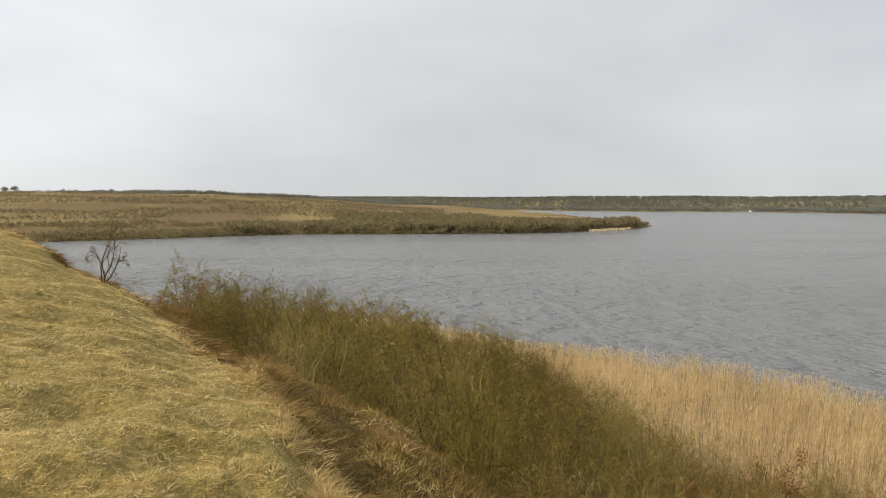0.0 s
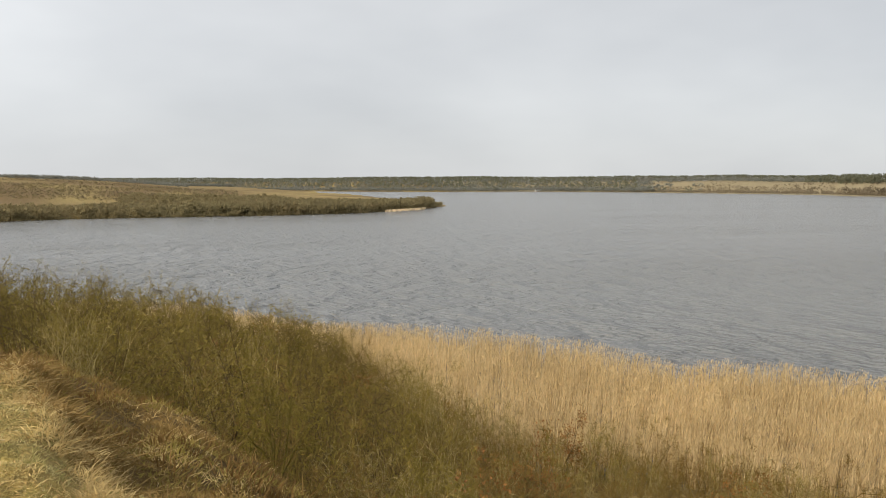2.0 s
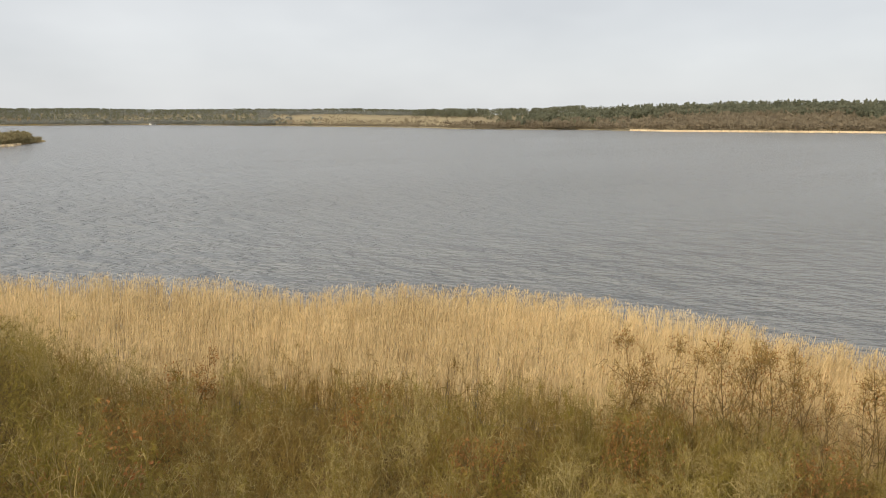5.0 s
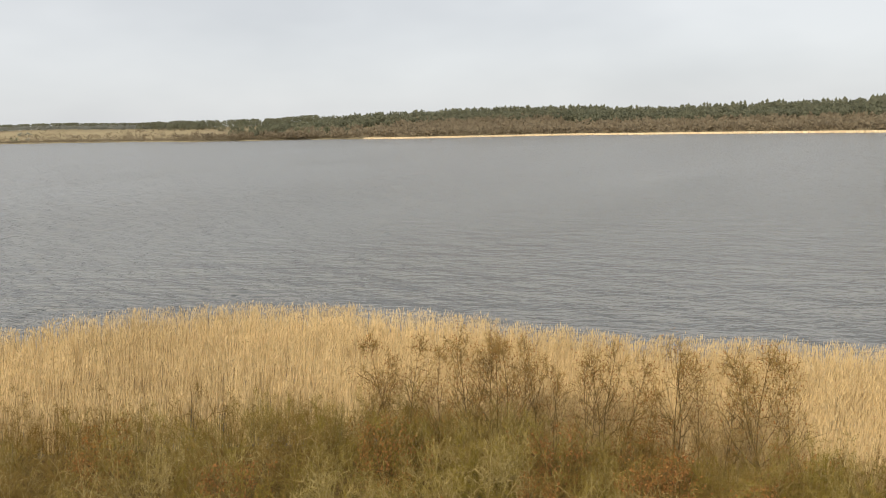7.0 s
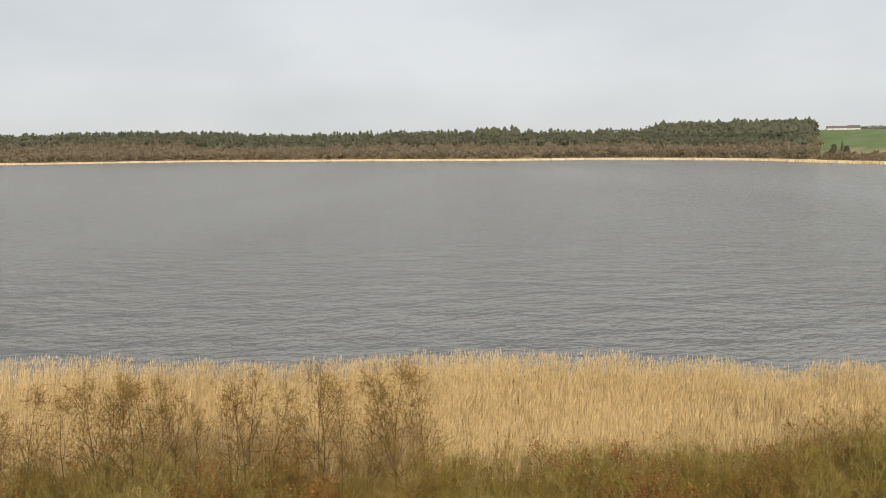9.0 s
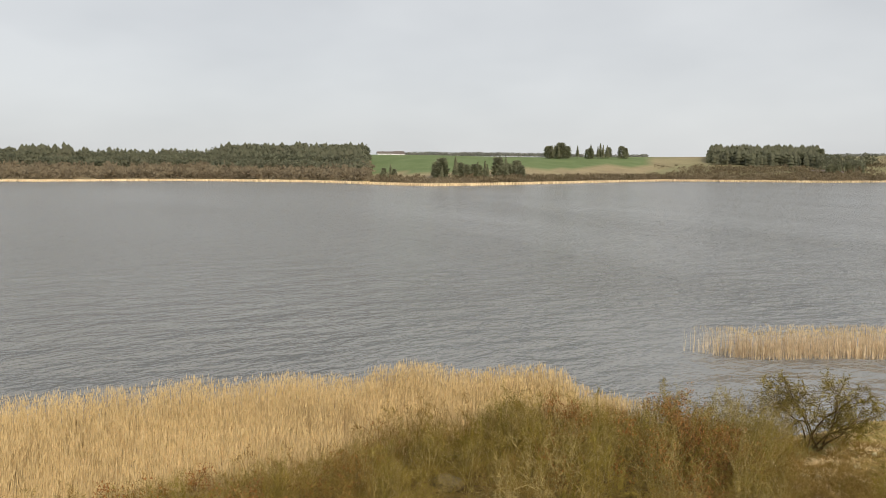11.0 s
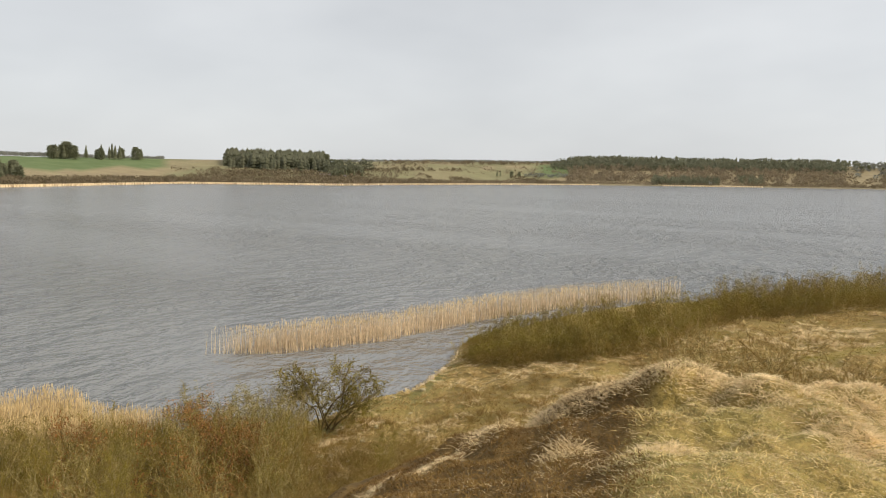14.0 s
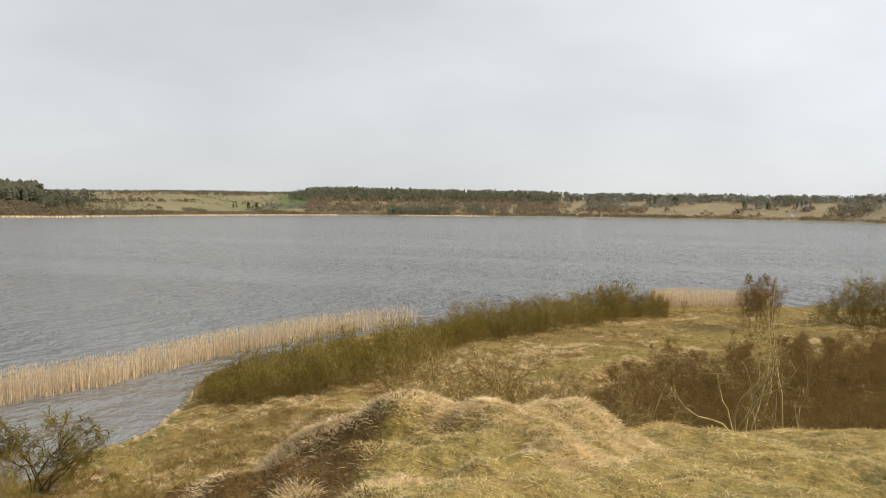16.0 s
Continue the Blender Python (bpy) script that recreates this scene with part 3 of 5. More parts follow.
def forked(g, P, count, u0, u1, angle, fan):
    """Points on count shoots for each row of P, with directions that fork off by about angle degrees."""
    n, k = P.shape[:2]
    row = np.repeat(np.arange(n), count)
    u = g.uniform(u0, u1, len(row)) * (k - 1)
    i = np.minimum(u.astype(int), k - 2)
    a, b = P[row, i], P[row, i + 1]
    along = b - a
    along /= np.linalg.norm(along, axis=1)[:, None] + 1e-9
    side = np.cross(along, g.normal(size=along.shape))
    side /= np.linalg.norm(side, axis=1)[:, None] + 1e-9
    q = np.radians(angle + g.normal(0, fan, len(row)))[:, None]
    return row, u / (k - 1), a + (b - a) * (u - i)[:, None], along * np.cos(q) + side * np.sin(q)


def woody(seed, h, width, stems, branches, twigs, twig_len, trunk=0.03, upright=0.0, low=0.12, thick=1.0, fill=0.15, crook=0.05):
    """Stems, branches, side branches and twigs, each forking off the last; upright plants keep a leading shoot."""
    g = np.random.default_rng(seed)
    bend = crook / 0.05
    leader = upright > 0.25
    turn = np.arange(stems) * 2.4 + g.uniform(0, 6)
    tilt = np.radians(g.uniform(2, 16, stems) if leader else g.uniform(18, 62, stems))
    if stems > 1 and not leader:
        tilt[0] = 0.1
    way = np.stack([np.sin(tilt) * np.cos(turn), np.sin(tilt) * np.sin(turn), np.cos(tilt)], 1)
    foot = g.normal(size=(stems, 3)) * np.array([0.05, 0.05, 0]) * h * (0.4 if leader else 1)
    S = grow(g, foot, way, h * (g.uniform(0.75, 1.0, stems) if leader else g.uniform(0.62, 0.85, stems)), 6, (0.08 if leader else 0.24) * bend, 0.03 if leader else 0.02)
    taper = np.linspace(1, 0.25, 7)
    pieces = [tubes(S, trunk * taper[None] * np.ones((stems, 1)))]
    row, u, b0, way = forked(g, S, branches, 0.18 if leader else 0.32, 0.98, 54 if leader else 46, 12)
    length = h * (0.46 * (1.08 - u) + 0.06 if leader else 0.20 + 0.22 * (1 - u)) * g.uniform(0.7, 1.15, len(u))
    B = grow(g, b0, way, length, 5, (0.22 if leader else 0.36) * bend, (0.02 if leader else -0.02) + 0.2 * upright)
    pieces.append(tubes(B, trunk * (0.52 * (1.1 - 0.7 * u))[:, None] * np.linspace(1, 0.4, 6)[None]))
    row, u2, c0, way = forked(g, B, 6, 0.25, 1.0, 48, 16)
    C = grow(g, c0, way, np.repeat(length, 6) * g.uniform(0.3, 0.6, len(u2)), 3, 0.45 * bend, 0.0)
    pieces.append(ribbons(C, trunk * 0.42 * g.uniform(0.7, 1.2, len(C)), g))
    V, F = joined(pieces)
    rad = np.percentile(np.hypot(C[:, -1, 0], C[:, -1, 1]), 96) + 0.3 * twig_len
    size = np.array([width / 2 / rad, width / 2 / rad, (h - 0.5 * twig_len) / np.percentile(C[:, -1, 2], 99)])
    V, B, C = V * size, B * size, C * size
    half = int(twigs * fill * 0.6)
    _, _, t1, d1 = forked(g, C, int(np.ceil((twigs - half) / len(C))), 0.1, 1.0, 42, 18)
    _, _, t2, d2 = forked(g, B, int(np.ceil(max(half, 1) / len(B))), 0.25, 1.0, 45, 20)
    base, way = np.concatenate([t1, t2]), np.concatenate([d1, d2]) + np.array([0, 0, 0.2 * upright])
    n = len(base)
    tw = blades(base, way, twig_len * g.uniform(0.5, 1.35, n), thick * (0.007 + 0.009 * g.random(n) * h / 2.8), gen=g)
    tw[0][:, 2] = np.maximum(tw[0][:, 2], 0.02)
    V[:, 2] = np.maximum(V[:, 2], -0.1)
    return (V, F), tw, np.concatenate([C[:, 1:].reshape(-1, 3), t1]), g


def leaf_mesh(spots, count, size, spreadout, g):
    pick = g.integers(0, len(spots), count)
    c = spots[pick] + g.normal(size=(count, 3)) * spreadout
    a = g.normal(size=(count, 3))
    a /= np.linalg.norm(a, axis=1)[:, None]
    b = np.cross(a, g.normal(size=(count, 3)))
    b /= np.linalg.norm(b, axis=1)[:, None]
    s = (size * g.uniform(0.6, 1.3, count))[:, None]
    V = np.stack([c - a * s, c + b * s * 0.55, c + a * s, c - b * s * 0.55], 1).reshape(-1, 3)
    return V, np.arange(4 * count).reshape(-1, 4)


def shrub(name, label, category, group, seed, h, width, stems, branches, twigs, twig_len, bark, twig_mat, trunk=0.022, upright=0.0, leaves=0, leaf_size=0.03, thick=1.0, fill=0.15, crook=0.05):
    st, tw, spots, g = woody(seed, h, width, stems, branches, twigs, twig_len, trunk, upright, thick=thick, fill=fill, crook=crook)
    ob = tagged(new(name), label, category, group)
    part("branch_frame", mesh_of("branch_frame", *st, bark), ob)
    part("twig_crown", mesh_of("twig_crown", *tw, twig_mat), ob)
    if leaves:
        part("foliage", mesh_of("foliage", *leaf_mesh(spots, leaves, leaf_size, 0.04 * h, g), M_RED), ob, "withered brown leaves still hanging on")
    return ob


placed = set()
picker = random.Random(11)


def plant(proto, x, y, scale=1.0, turn=None, sink=0.05, tall=1.0):
    """Stands the built plant at its first spot and copies of it at the others."""
    turn = picker.uniform(0, 360) if turn is None else turn
    size = Vector((scale, scale, scale * tall))
    spot = pose(x, y, ground_z(x, y) - sink, 0, 0, turn)
    if proto.name not in placed:
        placed.add(proto.name)
        proto.matrix_basis = spot @ Matrix.Diagonal((*size, 1))
        return proto
    s0 = proto.scale
    return copy_thing(proto, spot @ Matrix.Diagonal((size.x / s0.x, size.y / s0.y, size.z / s0.z, 1)))


THICKET = "bare shrubs of the thicket"
willow_label = "leafless olive-green willow shrub in a dense thicket"
WILLOWS = [shrub("willow_shrub", willow_label, "shrub", THICKET, 20 + i, 2.8, 3.2, 7, 6, 1400, 0.12, M_LICHEN if i else M_OLIVE, M_OLIVE, 0.022, thick=0.9, fill=0.25) for i in range(4)]
BROWNS = [shrub("bramble_shrub", "leafless brown shrub with tangled fine twigs", "shrub", THICKET, 40 + i, 2.8, 3.1, 7, 5, 1300, 0.12, M_BROWN, M_BROWN, thick=0.85) for i in range(3)]
OAKS = [shrub("oak_sapling", "low oak sapling that holds withered russet leaves", "shrub", THICKET, 50 + i, 2.8, 2.7, 5, 6, 600, 0.2, M_BARK, M_BROWN, leaves=900, leaf_size=0.045) for i in range(2)]
GOATS = [shrub("goat_willow", "leafless mossy-green willow tree below the ridge", "tree", "trees below the ridge", 80 + i, 2.8, 3.9, 9, 8, 4200, 0.085, M_LICHEN if i == 1 else M_BARK, M_OLIVE, 0.017, thick=0.75, fill=0.3, crook=0.06) for i in range(4)]
ELDERS = [shrub("elder_bush", "leafless elder bush with crooked pale lichen-covered branches", "shrub", THICKET, 85 + i, 2.8, 3.3, 8, 8, 420, 0.12, M_LICHEN, M_LICHEN, 0.024, fill=0.1, crook=0.085) for i in range(3)]
SALLOWS = [shrub("sallow_bush", "dense leafless sallow bush on the shore of the bay", "shrub", "scrub along the bay", 30 + i, 2.8, 3.5, 9, 8, 3600, 0.09, M_LICHEN if i == 1 else M_BROWN, M_OLIVE, 0.020, thick=1.0, fill=0.35, crook=0.065) for i in range(3)]
ALDERS = [shrub("alder_sapling", "slender leafless alder sapling with small brown cones", "tree", "alders before the reeds", 60 + i, 4.2, 2.7, 2 if i == 1 else 1, 24, 800, 0.20, M_BARK, M_TAN, 0.030, 0.3, thick=0.9, leaves=330, leaf_size=0.030) for i in range(3)]
BIRCHES = [shrub("young_birch", "leafless young birch with purple-brown twigs in a dense stand", "tree", "birch stand in the hollow", 70 + i, 4.4, 2.9, 3, 12, 1900, 0.30, M_MAROON, M_MAROON, 0.020, 0.4, thick=0.85) for i in range(3)]
HAWTHORNS = [shrub("hawthorn_tree", "small leafless hawthorn with crooked lichen-covered branches", "tree", "", 90, 2.6, 3.5, 5, 7, 420, 0.15, M_LICHEN, M_LICHEN, 0.032, crook=0.07),
             shrub("hawthorn_tree", "leafless brown hawthorn with dense twigs", "tree", "", 91, 2.6, 3.5, 6, 9, 1500, 0.15, M_BROWN, M_BROWN, 0.024),
             shrub("hawthorn_tree", "spreading hawthorn with pale lichen-grey twigs", "tree", "", 92, 2.6, 3.7, 7, 9, 2000, 0.12, M_TAN, M_LICHEN, 0.024, thick=0.8, crook=0.065),
             shrub("hawthorn_tree", "spreading hawthorn with tan-brown twigs", "tree", "", 93, 2.6, 3.6, 7, 9, 2200, 0.12, M_LICHEN, M_TAN, 0.024, thick=0.8, crook=0.065)]
LONE_THORN = shrub("hawthorn_tree", "small dark leafless hawthorn standing alone on the brow", "tree", "", 95, 2.6, 1.9, 4, 5, 170, 0.16, M_BARK, M_BARK, 0.045, thick=1.7, crook=0.06)


def scatter(seed, az0, az1, near, far, spacing, chooser):
    """Plants on a shaken grid in polar coordinates; near and far are functions of the azimuth."""
    g = random.Random(seed)
    r = min(near(a) for a in np.linspace(az0, az1, 20))
    top = max(far(a) for a in np.linspace(az0, az1, 20))
    while r < top:
        stepaz = math.degrees(spacing / r)
        a = az0 + g.uniform(0, stepaz)
        while a < az1:
            aa, rr = a + g.uniform(-0.4, 0.4) * stepaz, r + g.uniform(-0.4, 0.4) * spacing
            if az0 <= aa <= az1 and near(aa) <= rr <= far(aa):
                chooser(g, aa, rr)
            a += stepaz
        r += spacing * 0.85


def bush_height(az):
    """How tall the thicket grows: trees below the ridge, low willows before the reeds."""
    return table(az, (-20, 6.4), (-14, 6.6), (-7, 6.8), (0, 6.8), (4, 6.2), (8, 5.6), (12, 4.6), (15, 3.7), (20, 3.4), (40, 3.4), (52, 3.2), (78, 3.0), (90, 3.3), (121, 3.5), (130, 3.3))


def skyline_of_scrub(az):
    """The angle, in degrees, up to which the thicket reaches as seen from the hilltop."""
    return float(table(az, (-20, -3.9), (-16, -3.5), (-13.6, -3.6), (-11.5, -4.3), (-7.6, -4.7), (-5.5, -5.3), (-2.4, -6.0), (1, -6.8), (4, -7.4), (6, -8.2), (9.6, -9.6), (11.2, -10.8), (13.5, -12.6), (16, -13.4)))


def thicket_kind(g, az, r):
    q = g.random()
    x, y = place(az, r)
    patch = math.sin(x * 0.21 + 1) + math.sin(y * 0.17)
    tall = float(bush_height(az)) * g.uniform(0.72, 1.1)
    if az < 14:
        room = 15 + r * math.tan(radians(skyline_of_scrub(az) - g.uniform(0.0, 0.9))) - ground_z(x, y) - (0.55 if r < 26 else 0.1)
        if room < 1.0:
            return
        tall = min(tall, room)
    if abs(az - 106.9) < 1.9 and 22 < r < 36.5:
        tall = 1.0
    if 52 < az < 90:
        kinds = WILLOWS if q < 0.55 else BROWNS if q < 0.9 else OAKS
    elif az < 11 and r > 24 and q < 0.85:
        plant(g.choice(GOATS), x, y, tall / 2.8, sink=0.1)
        return
    else:
        share = float(table(az, (112, 0.66), (122, 0.55)))
        kinds = WILLOWS if q < share + 0.15 * patch else BROWNS if q < 0.94 - 0.1 * (az > 118) else OAKS
    plant(g.choice(kinds), x, y, min(tall, 4.0) / 2.75, sink=0.1)


def bank_r(az):
    """Where the scrub begins on the flank below the brow."""
    return float(table(az, (-20, 33), (-16, 27), (-11, 21), (-8, 19), (-3, 15.5), (1.5, 13.5), (12, 14.5), (24, 21), (116, 22), (124, 27), (130, 36)))


scatter(1, -18.5, 12, bank_r, lambda a: float(shore_r(a)) - 2, 3.7, thicket_kind)
scatter(5, 44, 126, lambda a: float(shore_r(a)) - 4.5, lambda a: float(shore_r(a)) + 0.4, 1.7, thicket_kind)
scatter(2, 12, 128.5, bank_r, lambda a: float(shore_r(a)) - 0.2, 1.85, thicket_kind)

def understorey(name, label, material, seed, count, az0, az1, tall, width, strip=0.0):
    """Tangled thin growth between the shrubs, up to their shoulders; strip keeps it to that width along the shore."""
    g = np.random.default_rng(seed)
    az = g.uniform(az0, az1, count)
    lo = np.interp(az, np.linspace(az0, az1, 60), [bank_r(a) + 3 for a in np.linspace(az0, az1, 60)])
    hi = shore_r(az) + 0.3
    if strip:
        lo = np.maximum(lo, hi - strip)
    r = np.sqrt(lo ** 2 + (hi ** 2 - lo ** 2) * g.random(count))
    x, y = place(az, r)
    lift = bush_height(az) * tall * (0.62 + 0.38 * bumps(x, y, 2.3, 8)) * g.random(count) ** 0.7
    if az1 < 14:
        room = 14.8 + np.hypot(x, y) * np.tan(np.radians([skyline_of_scrub(a) - 1.3 for a in az])) - height(x, y)
        lift = np.minimum(lift, np.maximum(0.05, room) * g.random(count) ** 0.6)
    d = g.normal(size=(count, 3)) + np.array([0, 0, 0.2])
    lift * np.where((np.abs(az - 106.9) < 1.7) & (r < 36.5) & (r > 24), 0.3, 1)
    V, F = blades(np.stack([x, y, height(x, y) + lift], 1), d, g.uniform(0.10, 0.24, count), width, gen=g)
    return tagged(new(name, mesh_of(name, V, F, material)), label, "undergrowth", kind="stuff")


understorey("willow_undergrowth", "tangle of olive willow shoots under the shrubs", M_OLIVE, 71, 120000, 12, 129, 0.82, 0.013)
understorey("bramble_undergrowth", "tangle of brown brambles under the shrubs", M_BROWN, 72, 110000, 12, 129, 0.78, 0.013)
# Lower, darker bramble layer: its tone stands in for shade between the crowns.
understorey("bramble_undergrowth", "tangle of brown brambles under the trees, dark tone for shade", M_MAROON, 73, 80000, -18, 12, 0.5, 0.017)
understorey("willow_undergrowth", "tangle of olive shoots under the willows", M_OLIVE, 81, 110000, -18, 12, 0.82, 0.016)
understorey("bramble_undergrowth", "tangle of brown brambles at the edge of the reeds", M_BROWN, 74, 50000, 42, 118, 0.85, 0.013, 6.0)
understorey("willow_undergrowth", "tangle of olive shoots at the edge of the reeds", M_OLIVE, 75, 40000, 78, 124, 0.95, 0.013, 7.0)

x, y = place(-16.4, 40)
plant(GOATS[3], x, y, 1.85)

def elder_kind(g, az, r):
    x, y = place(az, r)
    if abs(az - 106.9) > 2.2 and g.random() < 0.85:
        plant(g.choice(ELDERS), x, y, min(float(bush_height(az)), 3.4) * g.uniform(0.85, 1.1) / 2.7, sink=0.1)


scatter(8, 7, 124, lambda a: float(table(a, (7, 19), (18, 21), (26, 23.5), (118, 23.5), (124, 30))), lambda a: float(shore_r(a)) - float(table(a, (7, 30), (20, 12), (40, 6), (124, 8))), 3.4, elder_kind)

# alders that rise before the reeds
for a, r, h in ((49.6, 37.5, 3.7), (51.3, 37, 4.3), (52.3, 36.8, 4.0), (54.6, 36.4, 3.9), (56.1, 36.8, 4.2), (57, 36.6, 4.7), (58.3, 36.4, 4.3), (59.1, 36, 4.5), (59.9, 36.4, 4.0), (61, 36.5, 3.7), (62.4, 35.6, 3.4), (64.6, 35.2, 3.9), (65.4, 35.5, 4.4), (66.3, 35.3, 4.0), (68.2, 35, 3.4), (70.4, 34.6, 4.5), (71.6, 34.4, 3.9), (73.2, 34, 4.0), (75.2, 34.2, 4.5), (76.2, 34.2, 4.6), (77.3, 34, 4.2)):
    x, y = place(a, r)
    plant(picker.choice(ALDERS), x, y, h / 3.0)


# scrub along the shore of the bay, birches in the hollow
def bay_front(az):
    return float(table(az, (138.8, 66), (142.7, 62.5), (146.7, 64), (152, 69), (154, 77), (157.5, 90), (163, 102), (168.5, 118), (169.6, 119)))


def bay_kind(g, az, r):
    x, y = place(az, r)
    if g.random() < 0.12:
        return
    r += 1.8 * float(bumps(x, y, 3.5, 2))
    x, y = place(az, r)
    h = g.uniform(2.6, 4.2) * float(table(az, (138.8, 0.55), (141, 0.8), (144, 1), (155, 1.05), (166, 1.15), (168.6, 1.0), (169.8, 0.6))) * (1 + 0.22 * float(bumps(x, y, 5.0, 7)))
    plant(g.choice(SALLOWS), x, y, h / 2.75, sink=0.1)


scatter(3, 139, 169.6, bay_front, lambda a: float(min(shore_r(a) - 1, bay_front(a) + 15)), 2.5, bay_kind)


def hollow_kind(g, az, r):
    x, y = place(az, r)
    plant(g.choice(BIRCHES), x, y, g.uniform(0.75, 1.1) * 0.95, sink=0.1)


scatter(4, 164.5, 188, lambda a: 42.0, lambda a: float(table(a, (164, 60), (167, 64), (172, 70), (177, 82), (182, 91), (188, 96))), 3.0, hollow_kind)

def tangle(name, label, material, seed, count, az0, az1, near, far, tall, width):
    """Thin growth that fills a stand of shrubs between two lines of distance."""
    g = np.random.default_rng(seed)
    az = g.uniform(az0, az1, count)
    axis = np.linspace(az0, az1, 60)
    lo, hi = np.interp(az, axis, [near(a) for a in axis]), np.interp(az, axis, [far(a) for a in axis])
    r = lo + (hi - lo) * g.random(count)
    x, y = place(az, r)
    r = r + 1.8 * bumps(x, y, 3.5, 2)
    x, y = place(az, r)
    ends = np.clip(0.3 + np.minimum(az - az0, az1 - az) / 4.5, 0.3, 1)
    lift = ends * tall * g.random(count) ** 0.8 * (0.66 + 0.2 * bumps(x, y, 2.5, 4) + 0.2 * bumps(x, y, 5.0, 7))
    V, F = blades(np.stack([x, y, height(x, y) + lift], 1), g.normal(size=(count, 3)) * 0.7 + np.array([0, 0, 0.35]), g.uniform(0.15, 0.38, count), width, gen=g)
    return tagged(new(name, mesh_of(name, V, F, material)), label, "undergrowth", kind="stuff")


tangle("birch_undergrowth", "dense dark-brown tangle of birch shoots in the hollow", M_MAROON, 76, 190000, 164.5, 187, lambda a: 41.0, lambda a: float(table(a, (164, 60), (167, 64), (172, 70), (177, 82), (182, 91), (188, 96))), 3.6, 0.018)
tangle("sallow_undergrowth", "tangle of brown stems under the scrub by the bay", M_BROWN, 77, 60000, 139.2, 169.6, lambda a: bay_front(a) - 0.6, lambda a: bay_front(a) + 9, 1.9, 0.030)
tangle("sallow_undergrowth", "tangle of olive shoots in the scrub by the bay", M_OLIVE, 78, 70000, 139.6, 169.6, lambda a: bay_front(a), lambda a: bay_front(a) + 13, 3.0, 0.030)


# single trees on the near land: azimuth, distance, height
for kinds, spots3 in ((HAWTHORNS[:1], ((172.8, 16.4, 1.9),)),
                      (GOATS, ((128.0, 46.5, 3.4), (126.6, 45.5, 3.6), (125.2, 45, 3.5), (123.6, 44.5, 3.4))),
                      (OAKS, ((124.9, 40, 3.3), (125.9, 39, 2.8), (124.2, 40.5, 3.0), (68.6, 28.5, 3.0), (69.6, 29, 2.8), (92.4, 29, 2.8), (93.9, 29.6, 3.2), (94.9, 30.3, 3.1), (94.4, 28.6, 2.8))),
                      ([LONE_THORN], ((-21.2, 31, 2.3),)),
                      (HAWTHORNS[2:], ((154.6, 21, 3.7), (156.4, 22.5, 4.2), (160.2, 22.5, 4.4), (164.4, 24.5, 4.0), (166.2, 25, 3.6), (140.9, 47, 2.2), (139, 66, 1.9))),
                      (BROWNS, ((131.5, 30, 1.6), (133, 32, 1.8), (134.5, 30, 1.7), (135.5, 33, 1.9), (137, 31, 1.8), (137.6, 35, 1.9), (139.2, 33, 1.9), (140.4, 37, 2.0), (136.2, 36, 1.8), (133.6, 35, 1.6), (138.5, 28, 1.6), (136, 40, 1.7), (138, 43, 1.8), (140, 42, 2.0), (141.5, 44, 2.0), (134, 38, 1.5), (153, 27, 2.4), (157, 28, 2.4), (160, 29, 2.3), (163, 31, 2.3))),
                      (BIRCHES[1:], ((175.0, 110, 7.2), (175.6, 112, 6.4), (174.5, 112, 6.0), (175.3, 108, 6.8), (174.8, 111, 6.4), (175.9, 110, 5.4), (174.1, 110, 5.2), (170.6, 118, 2.6))),
                      (SALLOWS, ((178.9, 124, 3.6), (179.6, 122, 4.6), (180.4, 120, 7.2), (181.1, 123, 6.6), (181.9, 121, 6.6), (182.8, 122, 6.8), (183.8, 123, 6.2), (178.3, 127, 3.2), (180.8, 126, 6.6), (181.5, 124, 7.0), (182.3, 125, 6.6), (180.0, 124, 5.6)))):
    for a, r, h in spots3:
        proto = picker.choice(kinds)
        built = {"goat_willow": 2.8, "oak_sapling": 2.8, "hawthorn_tree": 2.6, "bramble_shrub": 2.8, "young_birch": 4.4, "sallow_bush": 2.8}[proto.name.split(".")[0]]
        x, y = place(a, r)
        plant(proto, x, y, h / built)

ROUND_TREE = shrub("round_tree", "small round-headed leafless tree with a forked trunk by the bay", "tree", "", 97, 2.0, 3.0, 8, 16, 13000, 0.09, M_BARK, M_OLIVE, 0.024, 0.0, thick=1.1, fill=0.25)
x, y = place(130.2, 48.2)
plant(ROUND_TREE, x, y, 2.15)


def brush_kind(g, az, r):
    x, y = place(az, r)
    plant(g.choice(BROWNS + BROWNS + WILLOWS[:2]), x, y, g.uniform(1.7, 2.7) * float(table(az, (126, 1.1), (134, 1), (141, 0.75))) / 2.7, sink=0.1)


scatter(7, 127, 141.5, lambda a: 28.0, lambda a: float(table(a, (127, 38), (130, 40), (136, 42), (141.5, 38))), 2.0, brush_kind)
tangle("bramble_undergrowth", "brown brambles at the foot of the hill", M_BROWN, 79, 26000, 126, 142, lambda a: 27.0, lambda a: float(table(a, (127, 40), (136, 43), (142, 39))), 1.3, 0.02)


def thorn_kind(g, az, r):
    x, y = place(az, r)
    if az > 163 and g.random() < 0.5:
        return
    kinds = HAWTHORNS[2:] + HAWTHORNS[2:] + HAWTHORNS[1:2] if az < 163 else BROWNS + HAWTHORNS[1:2]
    plant(g.choice(kinds), x, y, g.uniform(0.8, 1.1) * float(table(az, (151, 3.6), (155, 4.9), (159, 4.7), (163, 3.3), (169, 1.8))) / 2.7, sink=0.1)


scatter(6, 151.5, 169, lambda a: 22.0, lambda a: 33.0, 1.9, thorn_kind)
